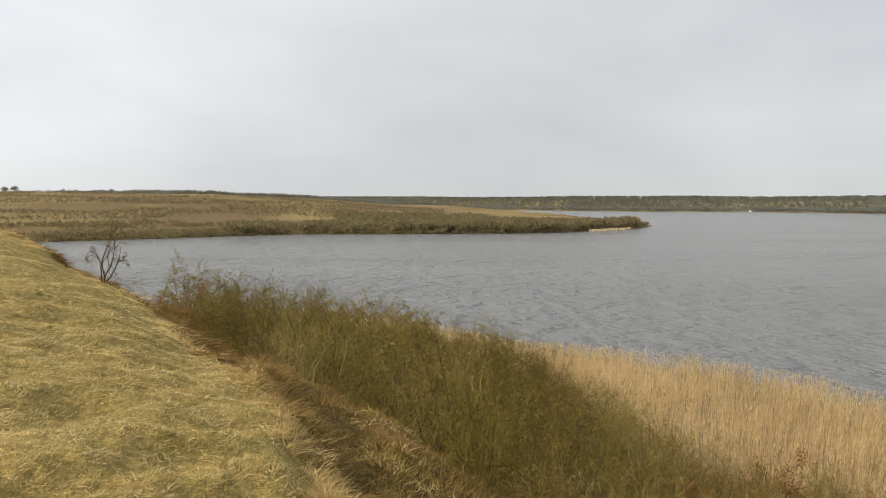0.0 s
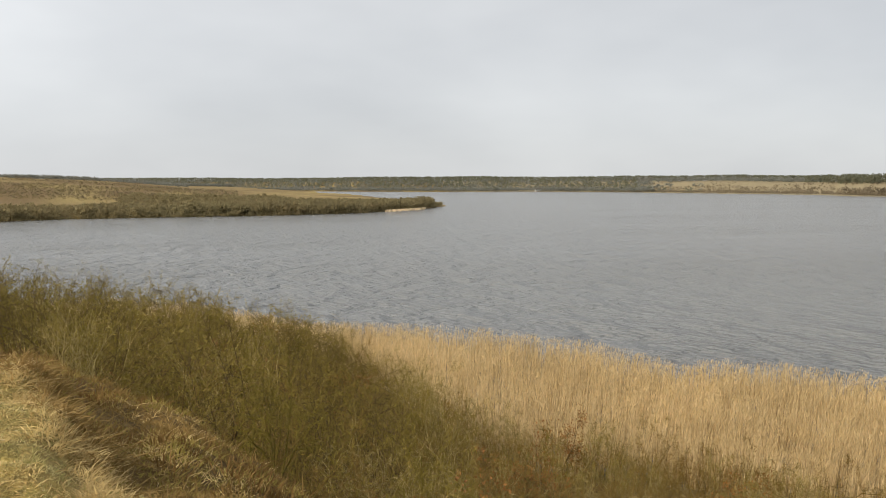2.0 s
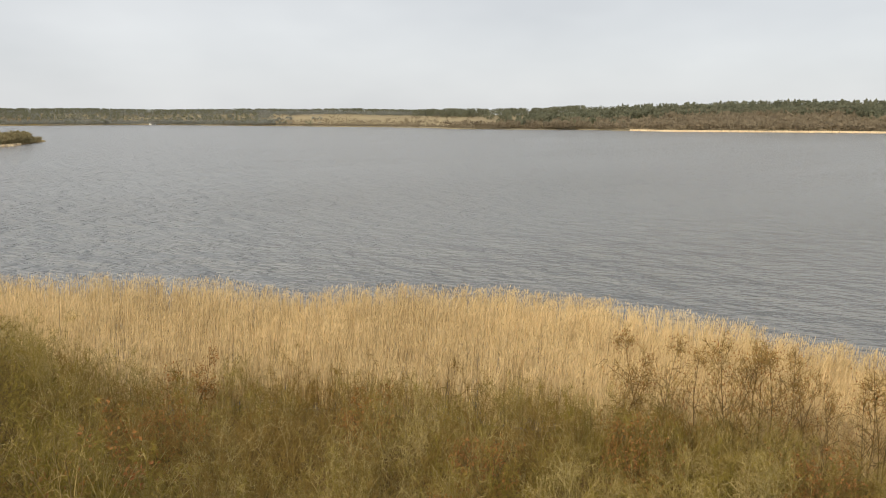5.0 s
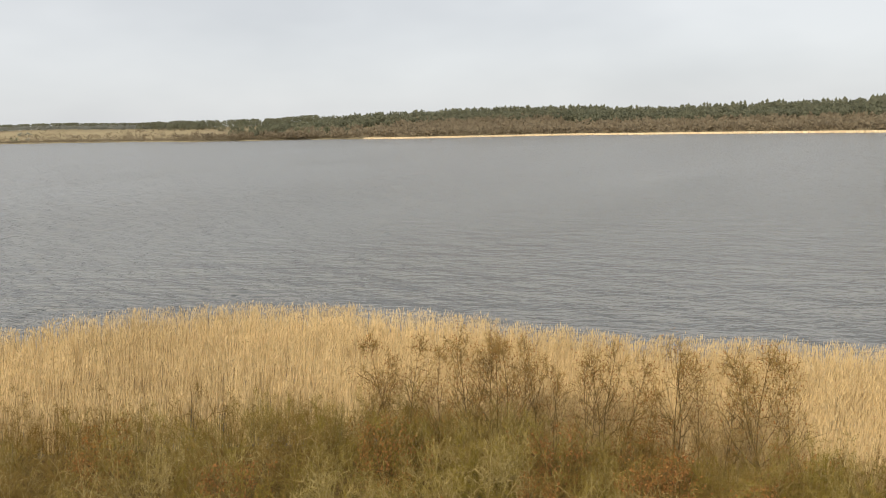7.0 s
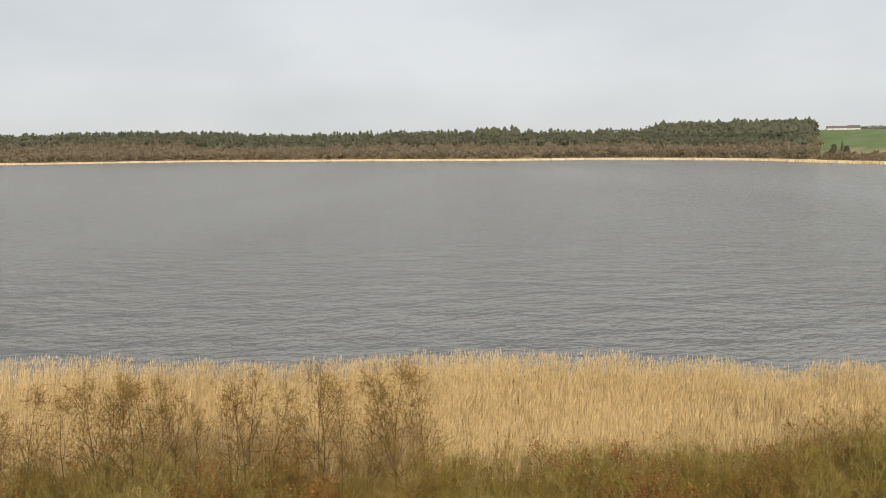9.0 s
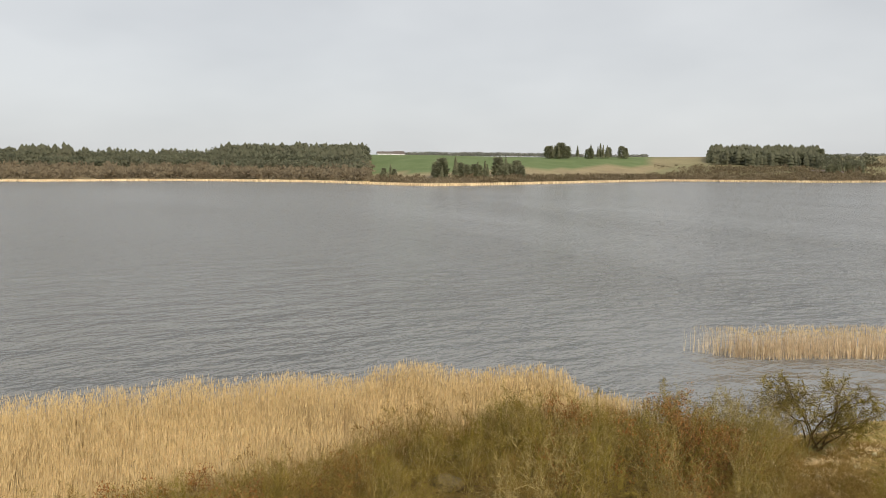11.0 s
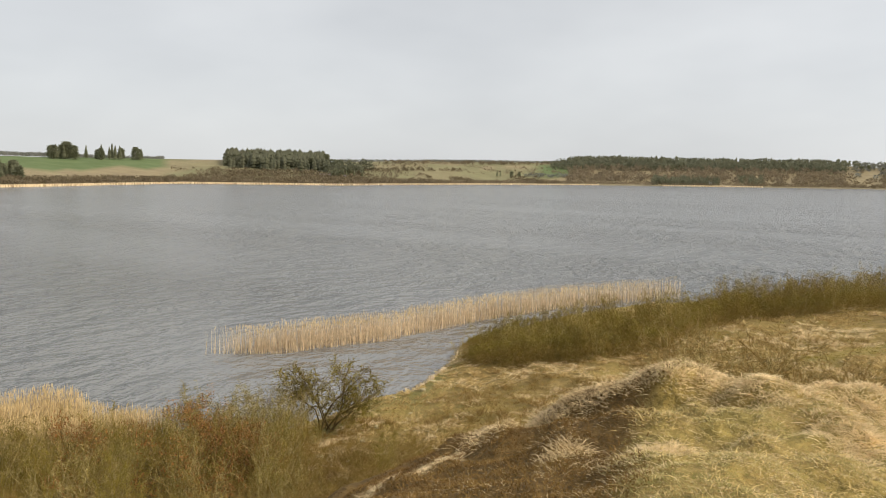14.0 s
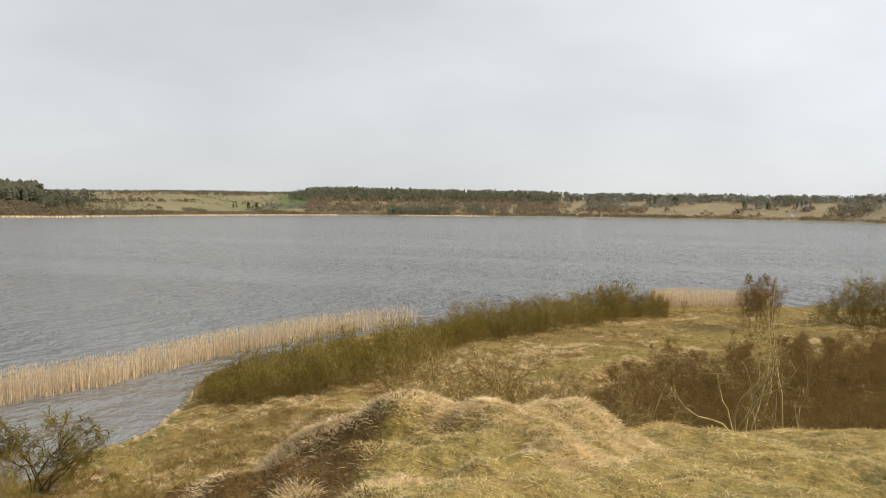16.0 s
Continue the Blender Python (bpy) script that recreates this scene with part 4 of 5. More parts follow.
tangle("thorn_undergrowth", "tangle of tan shoots under the hawthorns", M_TAN, 80, 40000, 151, 166, lambda a: 22.0, lambda a: 34.0, 3.0, 0.014)

WHITE_BIRCH = shrub("white_birch", "slender leafless birch with a white trunk", "tree", "white birches in the hollow", 78, 3.6, 1.1, 1, 6, 160, 0.3, M_BIRCH, M_MAROON, 0.026, 0.8)
for a, r, h in ((169.0, 52, 2.6), (179.6, 47, 3.9), (180.6, 45, 3.7), (177.9, 60, 4.6), (182.2, 50, 4.2), (184.0, 48, 4.0)):
    x, y = place(a, r)
    plant(WHITE_BIRCH, x, y, h / 3.5)
DEAD_BIRCH = shrub("dead_birch", "dead crooked birch with bare whitish limbs", "tree", "dead birches at the hollow's rim", 79, 3.6, 2.0, 2, 4, 50, 0.22, M_BIRCH, M_LICHEN, 0.040, 0.1, fill=0.0, crook=0.10)
for a, r, h in ((176.3, 25, 4.6), (174.1, 26.5, 4.2)):
    x, y = place(a, r)
    plant(DEAD_BIRCH, x, y, h / 3.5)

# ---- reeds ----
def reed_out(az):
    return table(az, (-30, 118), (-7, 106), (-2.3, 97), (4.4, 82.5), (8, 82), (13.5, 79.5), (18.7, 75.5), (24, 71), (27.5, 66), (29, 64.8), (33, 67), (38, 67.4), (43, 66), (50.5, 62), (57, 58), (61, 56), (66, 53.5), (70, 53),
                 (81, 54.3), (90, 53.6), (101, 54.7), (105, 56.2), (114, 55.3), (117, 51), (121, 49))


def reed_bed(name, label, az, r, seed, hmin=2.1, hmax=2.7, stem=M_REED):
    g = np.random.default_rng(seed)
    n = len(az)
    x, y = place(az, r)
    z = np.maximum(height(x, y), -0.4)
    base = np.stack([x, y, z], 1)
    tall = g.uniform(hmin, hmax, n) + 0.15 * ripple(x, y, 11.0) + 0.16 * bumps(x, y, 0.7, 6) + np.maximum(0, -z)
    lean = np.stack([0.05 * bumps(x, y, 0.5, 2) + g.normal(0.05, 0.04, n), 0.05 * bumps(x, y, 0.5, 3) + g.normal(-0.045, 0.04, n), np.ones(n)], 1)
    V, F = blades(base, lean, tall, g.uniform(0.018, 0.058, n), 0.04, 2, g)
    bed = tagged(new(name), label, "reeds", kind="stuff")
    part("reed_stems", mesh_of("reed_stems", V, F, stem), bed)
    k = g.random(n) < 0.6
    d = lean / np.linalg.norm(lean, axis=1)[:, None]
    tip = base[k] + d[k] * tall[k, None] * 0.9
    V, F = blades(tip, d[k] + np.array([0.14, -0.11, 0]), g.uniform(0.18, 0.32, k.sum()), 0.040, gen=g)
    part("plumes", mesh_of("plumes", V, F, M_PLUME), bed)
    return bed


gr = np.random.default_rng(3)
ra = gr.uniform(-25, 121, 25000)
lo, hi = shore_r(ra) + table(ra, (8, -1.5), (40, 0.3), (110, 0.3), (118, -0.5)), reed_out(ra)
rr = np.sqrt(lo ** 2 + (hi ** 2 - lo ** 2) * gr.random(len(ra)))
ra, rr = np.repeat(ra, 6), np.repeat(rr, 6)
ra, rr = ra + np.degrees(gr.normal(0, 0.13, len(ra)) / rr), rr + gr.normal(0, 0.13, len(rr))
hi = reed_out(ra)
keep = rr < hi - 1.2 + 1.2 * ripple(*place(ra, rr), 7.0)
keep &= gr.random(len(ra)) < table(ra, (112, 1.0), (117, 0.8), (119, 0.25), (121, 0.06))
reed_bed("reed_bed", "broad belt of dry golden reeds along the shore", ra[keep], rr[keep], 5)


def island_mid(az):
    return table(az, (122.3, 73), (126.8, 73.2), (130.5, 76), (134, 78.5), (138, 85), (145, 98.5), (150, 107), (154, 114))


ia = 122.3 + 31 * gr.random(9000) ** 0.85
ir = island_mid(ia) + gr.uniform(-1, 1, 9000) * table(ia, (122.3, 0.3), (124, 1.2), (128, 2.2), (140, 2.6), (154, 4.0))
ik = gr.random(9000) < table(ia, (122.3, 0.02), (123.6, 0.15), (125.5, 0.7), (130, 1.0), (144, 1.0), (150, 0.7), (154, 0.1))
ia, ir = ia[ik], ir[ik]
reed_bed("reed_island", "narrow island of pale dry reeds standing in water", ia, ir, 6, 1.7, 2.3, M_ISLE)

sa = 168.5 + 7.0 * gr.random(4000) ** 1.2
reed_bed("reed_patch", "patch of pale dry reeds beyond the meadow", sa, shore_r(sa) + gr.uniform(-1, 1, 4000) * table(sa, (168.5, 2), (171, 6), (175.5, 2)) + 4, 8, stem=M_ISLE)

# ---- far woods, as masses ----
def conifer_geo(g, h):
    pieces = []
    levels = 4
    for k in range(levels):
        z0, z1 = h * (0.08 + 0.20 * k), h * (0.37 + 0.195 * k)
        rad = h * 0.26 * (1 - 0.45 * k / levels) * g.uniform(0.75, 1.25)
        q = np.linspace(0, 2 * math.pi, 6)[:-1] + g.uniform(0, 1)
        ringv = np.stack([np.cos(q) * rad * g.uniform(0.7, 1.25, 5), np.sin(q) * rad * g.uniform(0.7, 1.25, 5), np.full(5, z0) + g.uniform(-0.04, 0.04, 5) * h], 1)
        V = np.concatenate([ringv, [[g.normal() * 0.02 * h, g.normal() * 0.02 * h, min(z1, h)]]])
        pieces.append((V, np.array([(i, (i + 1) % 5, 5) for i in range(5)])))
    return joined(pieces)


def pine_geo(g, h, n=26, leaf=0.20):
    """A round-headed evergreen, full to the ground at a wood's edge."""
    u = g.random(n) ** 0.8
    q = g.uniform(0, 2 * math.pi, n)
    rad = 0.21 * h * np.sqrt(np.clip(1 - np.clip(u * 1.02 - 0.02, 0, 1) ** 2.2, 0.03, 1)) * g.uniform(0.75, 1.1, n)
    base = np.stack([np.cos(q) * rad, np.sin(q) * rad, h * (0.06 + 0.86 * u)], 1)
    d = np.stack([np.cos(q), np.sin(q), g.uniform(-0.2, 1.1, n)], 1) + g.normal(size=(n, 3)) * 0.5
    V, F = blades(base, d, h * g.uniform(0.14, 0.24, n), h * leaf, gen=g)
    V[:, 2] = np.clip(V[:, 2], 0, h)
    return V, F


def fuzzy_geo(g, h, n=30):
    """A bare or round-headed tree: an uneven dome of short sprays."""
    d = g.normal(size=(n, 3))
    d /= np.linalg.norm(d, axis=1)[:, None]
    d[:, 2] = np.abs(d[:, 2]) * np.where(g.random(n) < 0.25, -0.5, 1)
    lump = 1 + 0.25 * np.sin(3 * np.arctan2(d[:, 1], d[:, 0]) + g.uniform(0, 6))
    base = d * np.array([0.42, 0.42, 0.42]) * h * (lump * g.uniform(0.45, 1.0, n))[:, None] + np.array([0, 0, h * 0.46])
    V, F = blades(base, d + g.normal(size=(n, 3)) * 0.8, h * g.uniform(0.22, 0.4, n), h * 0.22, gen=g)
    V[:, 2] = np.clip(V[:, 2], 0, h * 1.05)
    return V, F


def mid_geo(g, h):
    return fuzzy_geo(g, h, 20)


def low_geo(g, h):
    return fuzzy_geo(g, h, 15)


def wood(name, label, seed, spots, geo, material, hmin, hmax):
    """One mass of trees at (azimuth, distance) spots."""
    g = np.random.default_rng(seed)
    kinds = [geo(g, 1.0) for _ in range(6)]
    pieces = []
    az, r = spots
    X, Y = place(az, r)
    Z = height(X, Y)
    for x, y, z in zip(X, Y, Z):
        v, f = kinds[g.integers(6)]
        s, t = g.uniform(hmin, hmax), g.uniform(0, 6.28)
        c, n = math.cos(t), math.sin(t)
        pieces.append((np.stack([x + s * (v[:, 0] * c - v[:, 1] * n), y + s * (v[:, 0] * n + v[:, 1] * c), z - 0.3 + s * v[:, 2]], 1), f))
    return tagged(new(name, mesh_of(name, *joined(pieces), material)), label, "woodland", kind="stuff")


def band(g, az0, az1, in0, in1, count, shore=far_r):
    az = g.uniform(az0, az1, count)
    return az, shore(az) + g.uniform(in0, in1, count) if not callable(in0) else shore(az) + in0(az) + (in1(az) - in0(az)) * g.random(count)


def cat(*many):
    return np.concatenate([m[0] for m in many]), np.concatenate([m[1] for m in many])


def lumped(spots):
    """Only those spots that fall into patches of growth, off the green fields."""
    az, r = spots
    x, y = place(az, r)
    k = bumps(x, y, 55, 3) + 0.6 * bumps(x, y, 20, 4) > 0.15
    k &= ~((az > 101.5) & (az < 120) & (r > far_r(az) + 70))
    return az[k], r[k]


gw = np.random.default_rng(21)
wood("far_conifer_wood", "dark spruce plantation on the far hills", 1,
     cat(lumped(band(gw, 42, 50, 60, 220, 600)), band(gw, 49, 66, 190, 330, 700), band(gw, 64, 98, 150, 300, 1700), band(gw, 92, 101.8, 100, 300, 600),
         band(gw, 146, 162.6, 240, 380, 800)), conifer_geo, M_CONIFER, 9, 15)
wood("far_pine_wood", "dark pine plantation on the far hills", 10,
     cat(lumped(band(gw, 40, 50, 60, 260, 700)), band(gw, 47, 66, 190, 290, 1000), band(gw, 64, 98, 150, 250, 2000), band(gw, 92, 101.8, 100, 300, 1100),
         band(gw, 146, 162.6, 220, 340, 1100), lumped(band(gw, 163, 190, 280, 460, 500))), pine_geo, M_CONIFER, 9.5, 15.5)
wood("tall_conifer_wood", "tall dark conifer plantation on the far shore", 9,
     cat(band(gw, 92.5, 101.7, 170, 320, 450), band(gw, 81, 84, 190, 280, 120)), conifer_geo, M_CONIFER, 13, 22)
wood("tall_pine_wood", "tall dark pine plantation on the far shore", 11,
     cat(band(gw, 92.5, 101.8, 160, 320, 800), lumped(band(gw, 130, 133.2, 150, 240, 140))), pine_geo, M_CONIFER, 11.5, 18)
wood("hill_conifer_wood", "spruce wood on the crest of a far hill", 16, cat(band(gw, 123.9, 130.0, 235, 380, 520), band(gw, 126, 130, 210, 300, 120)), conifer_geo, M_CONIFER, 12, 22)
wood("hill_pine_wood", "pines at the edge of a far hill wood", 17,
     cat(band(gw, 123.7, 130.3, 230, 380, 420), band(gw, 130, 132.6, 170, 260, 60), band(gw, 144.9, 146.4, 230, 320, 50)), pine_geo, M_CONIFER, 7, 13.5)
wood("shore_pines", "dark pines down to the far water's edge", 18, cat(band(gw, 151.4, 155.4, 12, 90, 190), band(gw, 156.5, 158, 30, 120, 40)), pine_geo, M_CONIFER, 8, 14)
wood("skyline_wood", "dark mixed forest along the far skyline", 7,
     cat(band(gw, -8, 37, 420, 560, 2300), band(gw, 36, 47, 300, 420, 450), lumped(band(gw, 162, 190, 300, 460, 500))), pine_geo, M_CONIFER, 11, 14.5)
# the far slopes wear the haze-tinted wood colours
wood("slope_wood", "mixed wood on the far slopes, greyed by painted haze", 12,
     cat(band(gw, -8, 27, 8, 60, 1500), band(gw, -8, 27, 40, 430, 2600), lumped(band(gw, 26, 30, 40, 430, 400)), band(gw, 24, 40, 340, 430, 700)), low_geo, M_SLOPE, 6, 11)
wood("far_slope_pines", "pine wood on the far slopes, haze in its colour", 13, cat(band(gw, -8, 26, 120, 430, 1800), lumped(band(gw, -8, 30, 10, 120, 500))), pine_geo, M_CONIFER, 8, 12)
wood("far_bare_wood", "leafless brown deciduous woodland on the far shore", 2,
     cat(band(gw, 45, 102, 8, 150, 3000), lumped(band(gw, 38, 47, 8, 160, 500)), band(gw, 146, 163, 60, 230, 700), lumped(band(gw, 163, 186, 100, 260, 500)), band(gw, 52, 63, 100, 220, 600)), mid_geo, M_WOOD, 6.5, 13)
wood("skyline_bare_wood", "leafless trees along the far ridge, greyed by painted haze", 19,
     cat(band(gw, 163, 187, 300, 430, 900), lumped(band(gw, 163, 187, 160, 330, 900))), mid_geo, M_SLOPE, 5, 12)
wood("far_scrub", "brown scrub along the far shore", 5,
     cat(lumped(band(gw, 14, 46, 8, 300, 2200)), band(gw, 24, 44, 4, 60, 1500), band(gw, 27, 44, 60, 190, 900), band(gw, 102, 183, 8, 60, 3600), band(gw, 132, 147, 10, 60, 700), lumped(band(gw, 128, 147, 60, 330, 1600)), lumped(band(gw, 146, 183, 50, 420, 1500)), band(gw, 122, 135, 40, 190, 900)), low_geo, M_WOOD, 1.8, 5.5)
wood("shore_thorns", "dark brown thorn scrub in a belt above the far shore", 15,
     cat(band(gw, 111, 137, 14, 70, 1300), lumped(band(gw, 115, 133, 50, 190, 1800)), band(gw, 157, 172, 10, 60, 400), lumped(band(gw, 102, 112, 10, 90, 500)), lumped(band(gw, 40, 47, 8, 160, 500)),
         band(gw, 40, 49, 8, 70, 300), lumped(band(gw, 163, 184, 8, 210, 1500)), lumped(band(gw, 132, 147, 10, 130, 1300)), band(gw, 134, 146, 300, 330, 260), band(gw, 131, 139, 200, 215, 120)), low_geo, M_THORN, 3, 7.5)
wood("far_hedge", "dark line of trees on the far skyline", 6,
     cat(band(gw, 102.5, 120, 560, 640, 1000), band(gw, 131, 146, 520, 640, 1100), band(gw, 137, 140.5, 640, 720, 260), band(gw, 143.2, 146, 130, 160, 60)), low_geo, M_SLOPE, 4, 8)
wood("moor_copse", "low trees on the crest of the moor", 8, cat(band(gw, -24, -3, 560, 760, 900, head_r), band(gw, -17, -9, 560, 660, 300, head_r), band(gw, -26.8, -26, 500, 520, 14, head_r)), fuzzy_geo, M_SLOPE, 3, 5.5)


def streaky(spots, lim):
    """Spots in long drifts along the slope."""
    az, r = spots
    k = bumps(az * 6.6, (r - head_r(az)) * 3.0, 75, 3) + 0.5 * bumps(az * 6.6, (r - head_r(az)) * 2.0, 24, 4) > lim
    return az[k], r[k]


wood("headland_scrub", "low olive scrub along the headland shore", 3,
     cat(band(gw, -27, 13.3, 2, 26, 3000, head_r), band(gw, -9, 0, 20, 110, 900, head_r), streaky(band(gw, -27, 0, 30, 120, 2400, head_r), 0.1)), low_geo, M_SCRUB, 1.3, 3.6)
wood("headland_heath", "low olive heath in drifts on the headland", 20, streaky(band(gw, -27, 0, 20, 470, 8500, head_r), -0.05), low_geo, M_SCRUB, 0.6, 2.1)
wood("headland_gorse", "brown heath scrub in drifts on the headland", 14, streaky(band(gw, -27, 0, 20, 500, 8500, head_r), 0.12), low_geo, M_THORN, 0.7, 2.4)
wood("headland_wood", "leafless willow wood on the tip of the headland", 4, cat(band(gw, -1, 12.6, 6, 130, 2600, head_r), band(gw, -7, 3, 40, 200, 700, head_r), band(gw, -14, -1, 4, 60, 400, head_r)), fuzzy_geo, M_SCRUB, 2.6, 6.2)


# single conifers and small groups across the lake
def far_conifer(seed, h):
    g = np.random.default_rng(seed)
    ob = tagged(new("conifer"), "dark green spruce standing on the far shore", "tree", "conifers across the lake")
    part("trunk", mesh_of("trunk", *tube([(0, 0, 0), (0, 0, h * 0.25), (0, 0, h * 0.55)], [0.2, 0.17, 0.08], 5), M_BARK), ob)
    pieces = []
    for k in range(11):
        u = k / 11
        n = 9
        q = np.linspace(0, 2 * math.pi, n + 1)[:-1] + g.uniform(0, 1)
        rad = h * 0.20 * (1 - u) ** 0.75 * g.uniform(0.7, 1.25, n) + 0.25
        z0 = h * (0.13 + 0.80 * u)
        base = np.zeros((n, 3)) + np.array([0, 0, z0 + h * 0.05])
        d = np.stack([np.cos(q), np.sin(q), np.full(n, -0.25)], 1)
        pieces.append(blades(base + np.array([0, 0, 0.03 * h]), d, rad, h * 0.10, gen=g))
        top = np.array([[0, 0, min(h, z0 + h * 0.16)]])
        ring_v = np.concatenate([np.stack([np.cos(q) * rad * 0.72, np.sin(q) * rad * 0.72, z0 + g.uniform(-0.02, 0.02, n) * h], 1), top])
        pieces.append((ring_v, np.array([(i, (i + 1) % n, n) for i in range(n)])))
    part("needle_crown", mesh_of("needle_crown", *joined(pieces), M_SPRUCE), ob)
    return ob


def far_pine(seed, h):
    g = np.random.default_rng(seed)
    ob = tagged(new("pine"), "round-headed dark pine on the far shore", "tree", "pines across the lake")
    part("trunk", mesh_of("trunk", *tube([(0, 0, 0), (0, 0, h * 0.3), (0.2, 0, h * 0.7)], [0.24, 0.2, 0.1], 5), M_BARK), ob)
    part("needle_crown", mesh_of("needle_crown", *pine_geo(g, h, 420, 0.09), M_SPRUCE), ob)
    return ob


SPRUCES = [far_conifer(100 + i, 15.0) for i in range(3)] + [far_pine(120 + i, 15.0) for i in range(2)]
tree_spots = random.Random(5)
for az0, az1, in0, in1, n, h0, h1 in ((102.6, 104.2, 60, 120, 5, 8, 12), (105.8, 108.4, 60, 110, 16, 12, 22), (108.7, 109.8, 75, 100, 6, 12, 17), (110.0, 112.1, 60, 110, 14, 12, 20), (113.6, 114.6, 330, 350, 9, 15, 21), (114.8, 119.2, 330, 350, 17, 11, 21),
                                      (123.8, 130.3, 240, 330, 40, 12, 19), (130.5, 133, 110, 160, 12, 9, 13), (163.2, 166.8, 290, 330, 16, 8, 12), (168, 170.2, 250, 300, 10, 13, 18),
                                      (45.5, 48.6, 40, 70, 10, 13, 17), (141, 144, 140, 170, 9, 8, 11), (174, 178, 200, 260, 12, 11, 15), (102.8, 103.4, 50, 60, 2, 8, 10)):
    for _ in range(n):
        a = tree_spots.uniform(az0, az1)
        x, y = place(a, float(far_r(a)) + tree_spots.uniform(in0, in1))
        plant(tree_spots.choice(SPRUCES), x, y, tree_spots.uniform(h0, h1) / 15, sink=0.2)

# pale reeds along the far shore
def far_reeds(name, az0, az1, count, seed, shore, tall):
    g = np.random.default_rng(seed)
    az = g.uniform(az0, az1, count)
    r = shore(az) + g.uniform(-7, 3, count)
    x, y = place(az, r)
    base = np.stack([x, y, np.full(count, -0.2)], 1)
    V, F = blades(base, np.stack([g.normal(0, 0.1, count), g.normal(0, 0.1, count), np.ones(count)], 1), tall * g.uniform(0.8, 1.1, count), 1.5, gen=g)
    return tagged(new(name, mesh_of(name, V, F, M_PALE)), "pale fringe of dry reeds on the far shore", "reeds", kind="stuff")


far_reeds("far_reed_fringe", 50, 128, 26000, 31, far_r, 2.3)
far_reeds("far_reed_fringe", 128, 148, 2500, 32, far_r, 2.4)
far_reeds("far_reed_fringe", 152, 158, 900, 33, far_r, 2.6)
far_reeds("far_reed_fringe", 9.6, 12.2, 700, 34, head_r, 1.5)

# ---- grass and heather of the hill ----
def log_spots(g, count, az0, az1, r0, r1):
    az = g.uniform(az0, az1, count)
    r = np.exp(g.uniform(math.log(r0), math.log(r1), count))
    x, y = place(az, r)
    return az, r, x, y


def sward(name, label, category, material, seed, count, az0, az1, r0, r1, keep, lmin, lmax, width, bend, up, clump=0, spread=0.09):
    """Blades of one kind over a stretch of ground; clump gathers them into tufts."""
    g = np.random.default_rng(seed)
    if clump:
        az, r, cx, cy = log_spots(g, count // clump, az0, az1, r0, r1)
        k = keep(az, r, cx, cy)
        cx, cy, r = cx[k], cy[k], r[k]
        size = g.uniform(0.6, 1.3, len(cx))
        cx, cy, r, size = (np.repeat(v, clump) for v in (cx, cy, r, size))
        off = g.normal(size=(len(cx), 2)) * spread * size[:, None]
        x, y = cx + off[:, 0], cy + off[:, 1]
        d = np.stack([off[:, 0] * 0.45 / spread, off[:, 1] * 0.45 / spread, np.full(len(x), up)], 1) + g.normal(size=(len(x), 3)) * 0.25
        length = g.uniform(lmin, lmax, len(x)) * size
    else:
        az, r, x, y = log_spots(g, count, az0, az1, r0, r1)
        k = keep(az, r, x, y)
        x, y, r = x[k], y[k], r[k]
        d = g.normal(size=(len(x), 3)) * np.array([1, 1, 0.2]) + np.array([0.3, -0.2, up])
        length = g.uniform(lmin, lmax, len(x))
    d[:, 2] = np.maximum(d[:, 2], 0.12)
    grow = 0.75 + 0.25 * np.clip(r / 9, 0.5, 3)
    base = np.stack([x, y, height(x, y) - 0.01], 1)
    V, F = blades(base, d, length * np.minimum(grow, 1.4), width * grow, bend, 2 if clump else 1, g)
    return tagged(new(name, mesh_of(name, V, F, material)), label, category, kind="stuff")


def on_top(az, r, x, y):
    return r < brow_r(az) * 1.03


def patchy(s, seed, lim):
    return lambda az, r, x, y: on_top(az, r, x, y) & (ripple(x, y, s, seed) > lim)


def brow_tufts(name, label, material, seed, az0, az1, clumps, per, u0, u1, lmin, lmax, width, gathered=False, bend=0.75, wide=0.10):
    """Tussocks along the brow, where the mown turf ends."""
    g = np.random.default_rng(seed)
    az = g.uniform(az0, az1, clumps)
    r = brow_r(az) * g.uniform(u0, u1, clumps)
    x, y = place(az, r)
    if gathered:
        k = bumps(x, y, 1.1, 9) + 0.4 * bumps(x, y, 0.45, 4) > 0.2
        x, y, r = x[k], y[k], r[k]
    size = g.uniform(0.55, 1.3, len(x)) * np.clip(0.8 + 0.03 * r, 0.8, 1.6)
    x, y, size = (np.repeat(v, per) for v in (x, y, size))
    off = g.normal(size=(len(x), 2)) * wide * size[:, None]
    fall = 0.06 * np.stack([x, y], 1) / np.hypot(x, y)[:, None]
    d = np.concatenate([off * 0.5 / wide + fall, np.full((len(x), 1), 1.0)], 1) + g.normal(size=(len(x), 3)) * 0.25
    X, Y = x + off[:, 0], y + off[:, 1]
    V, F = blades(np.stack([X, Y, height(X, Y) - 0.02], 1), d, g.uniform(lmin, lmax, len(x)) * size, width * size, bend, 3, g)
    return tagged(new(name, mesh_of(name, V, F, material)), label, "grass", kind="stuff")


def grassy(az, r, x, y):
    return on_top(az, r, x, y) & ((az < 100) | (az > heath_edge(x, y, r) - 1.0))


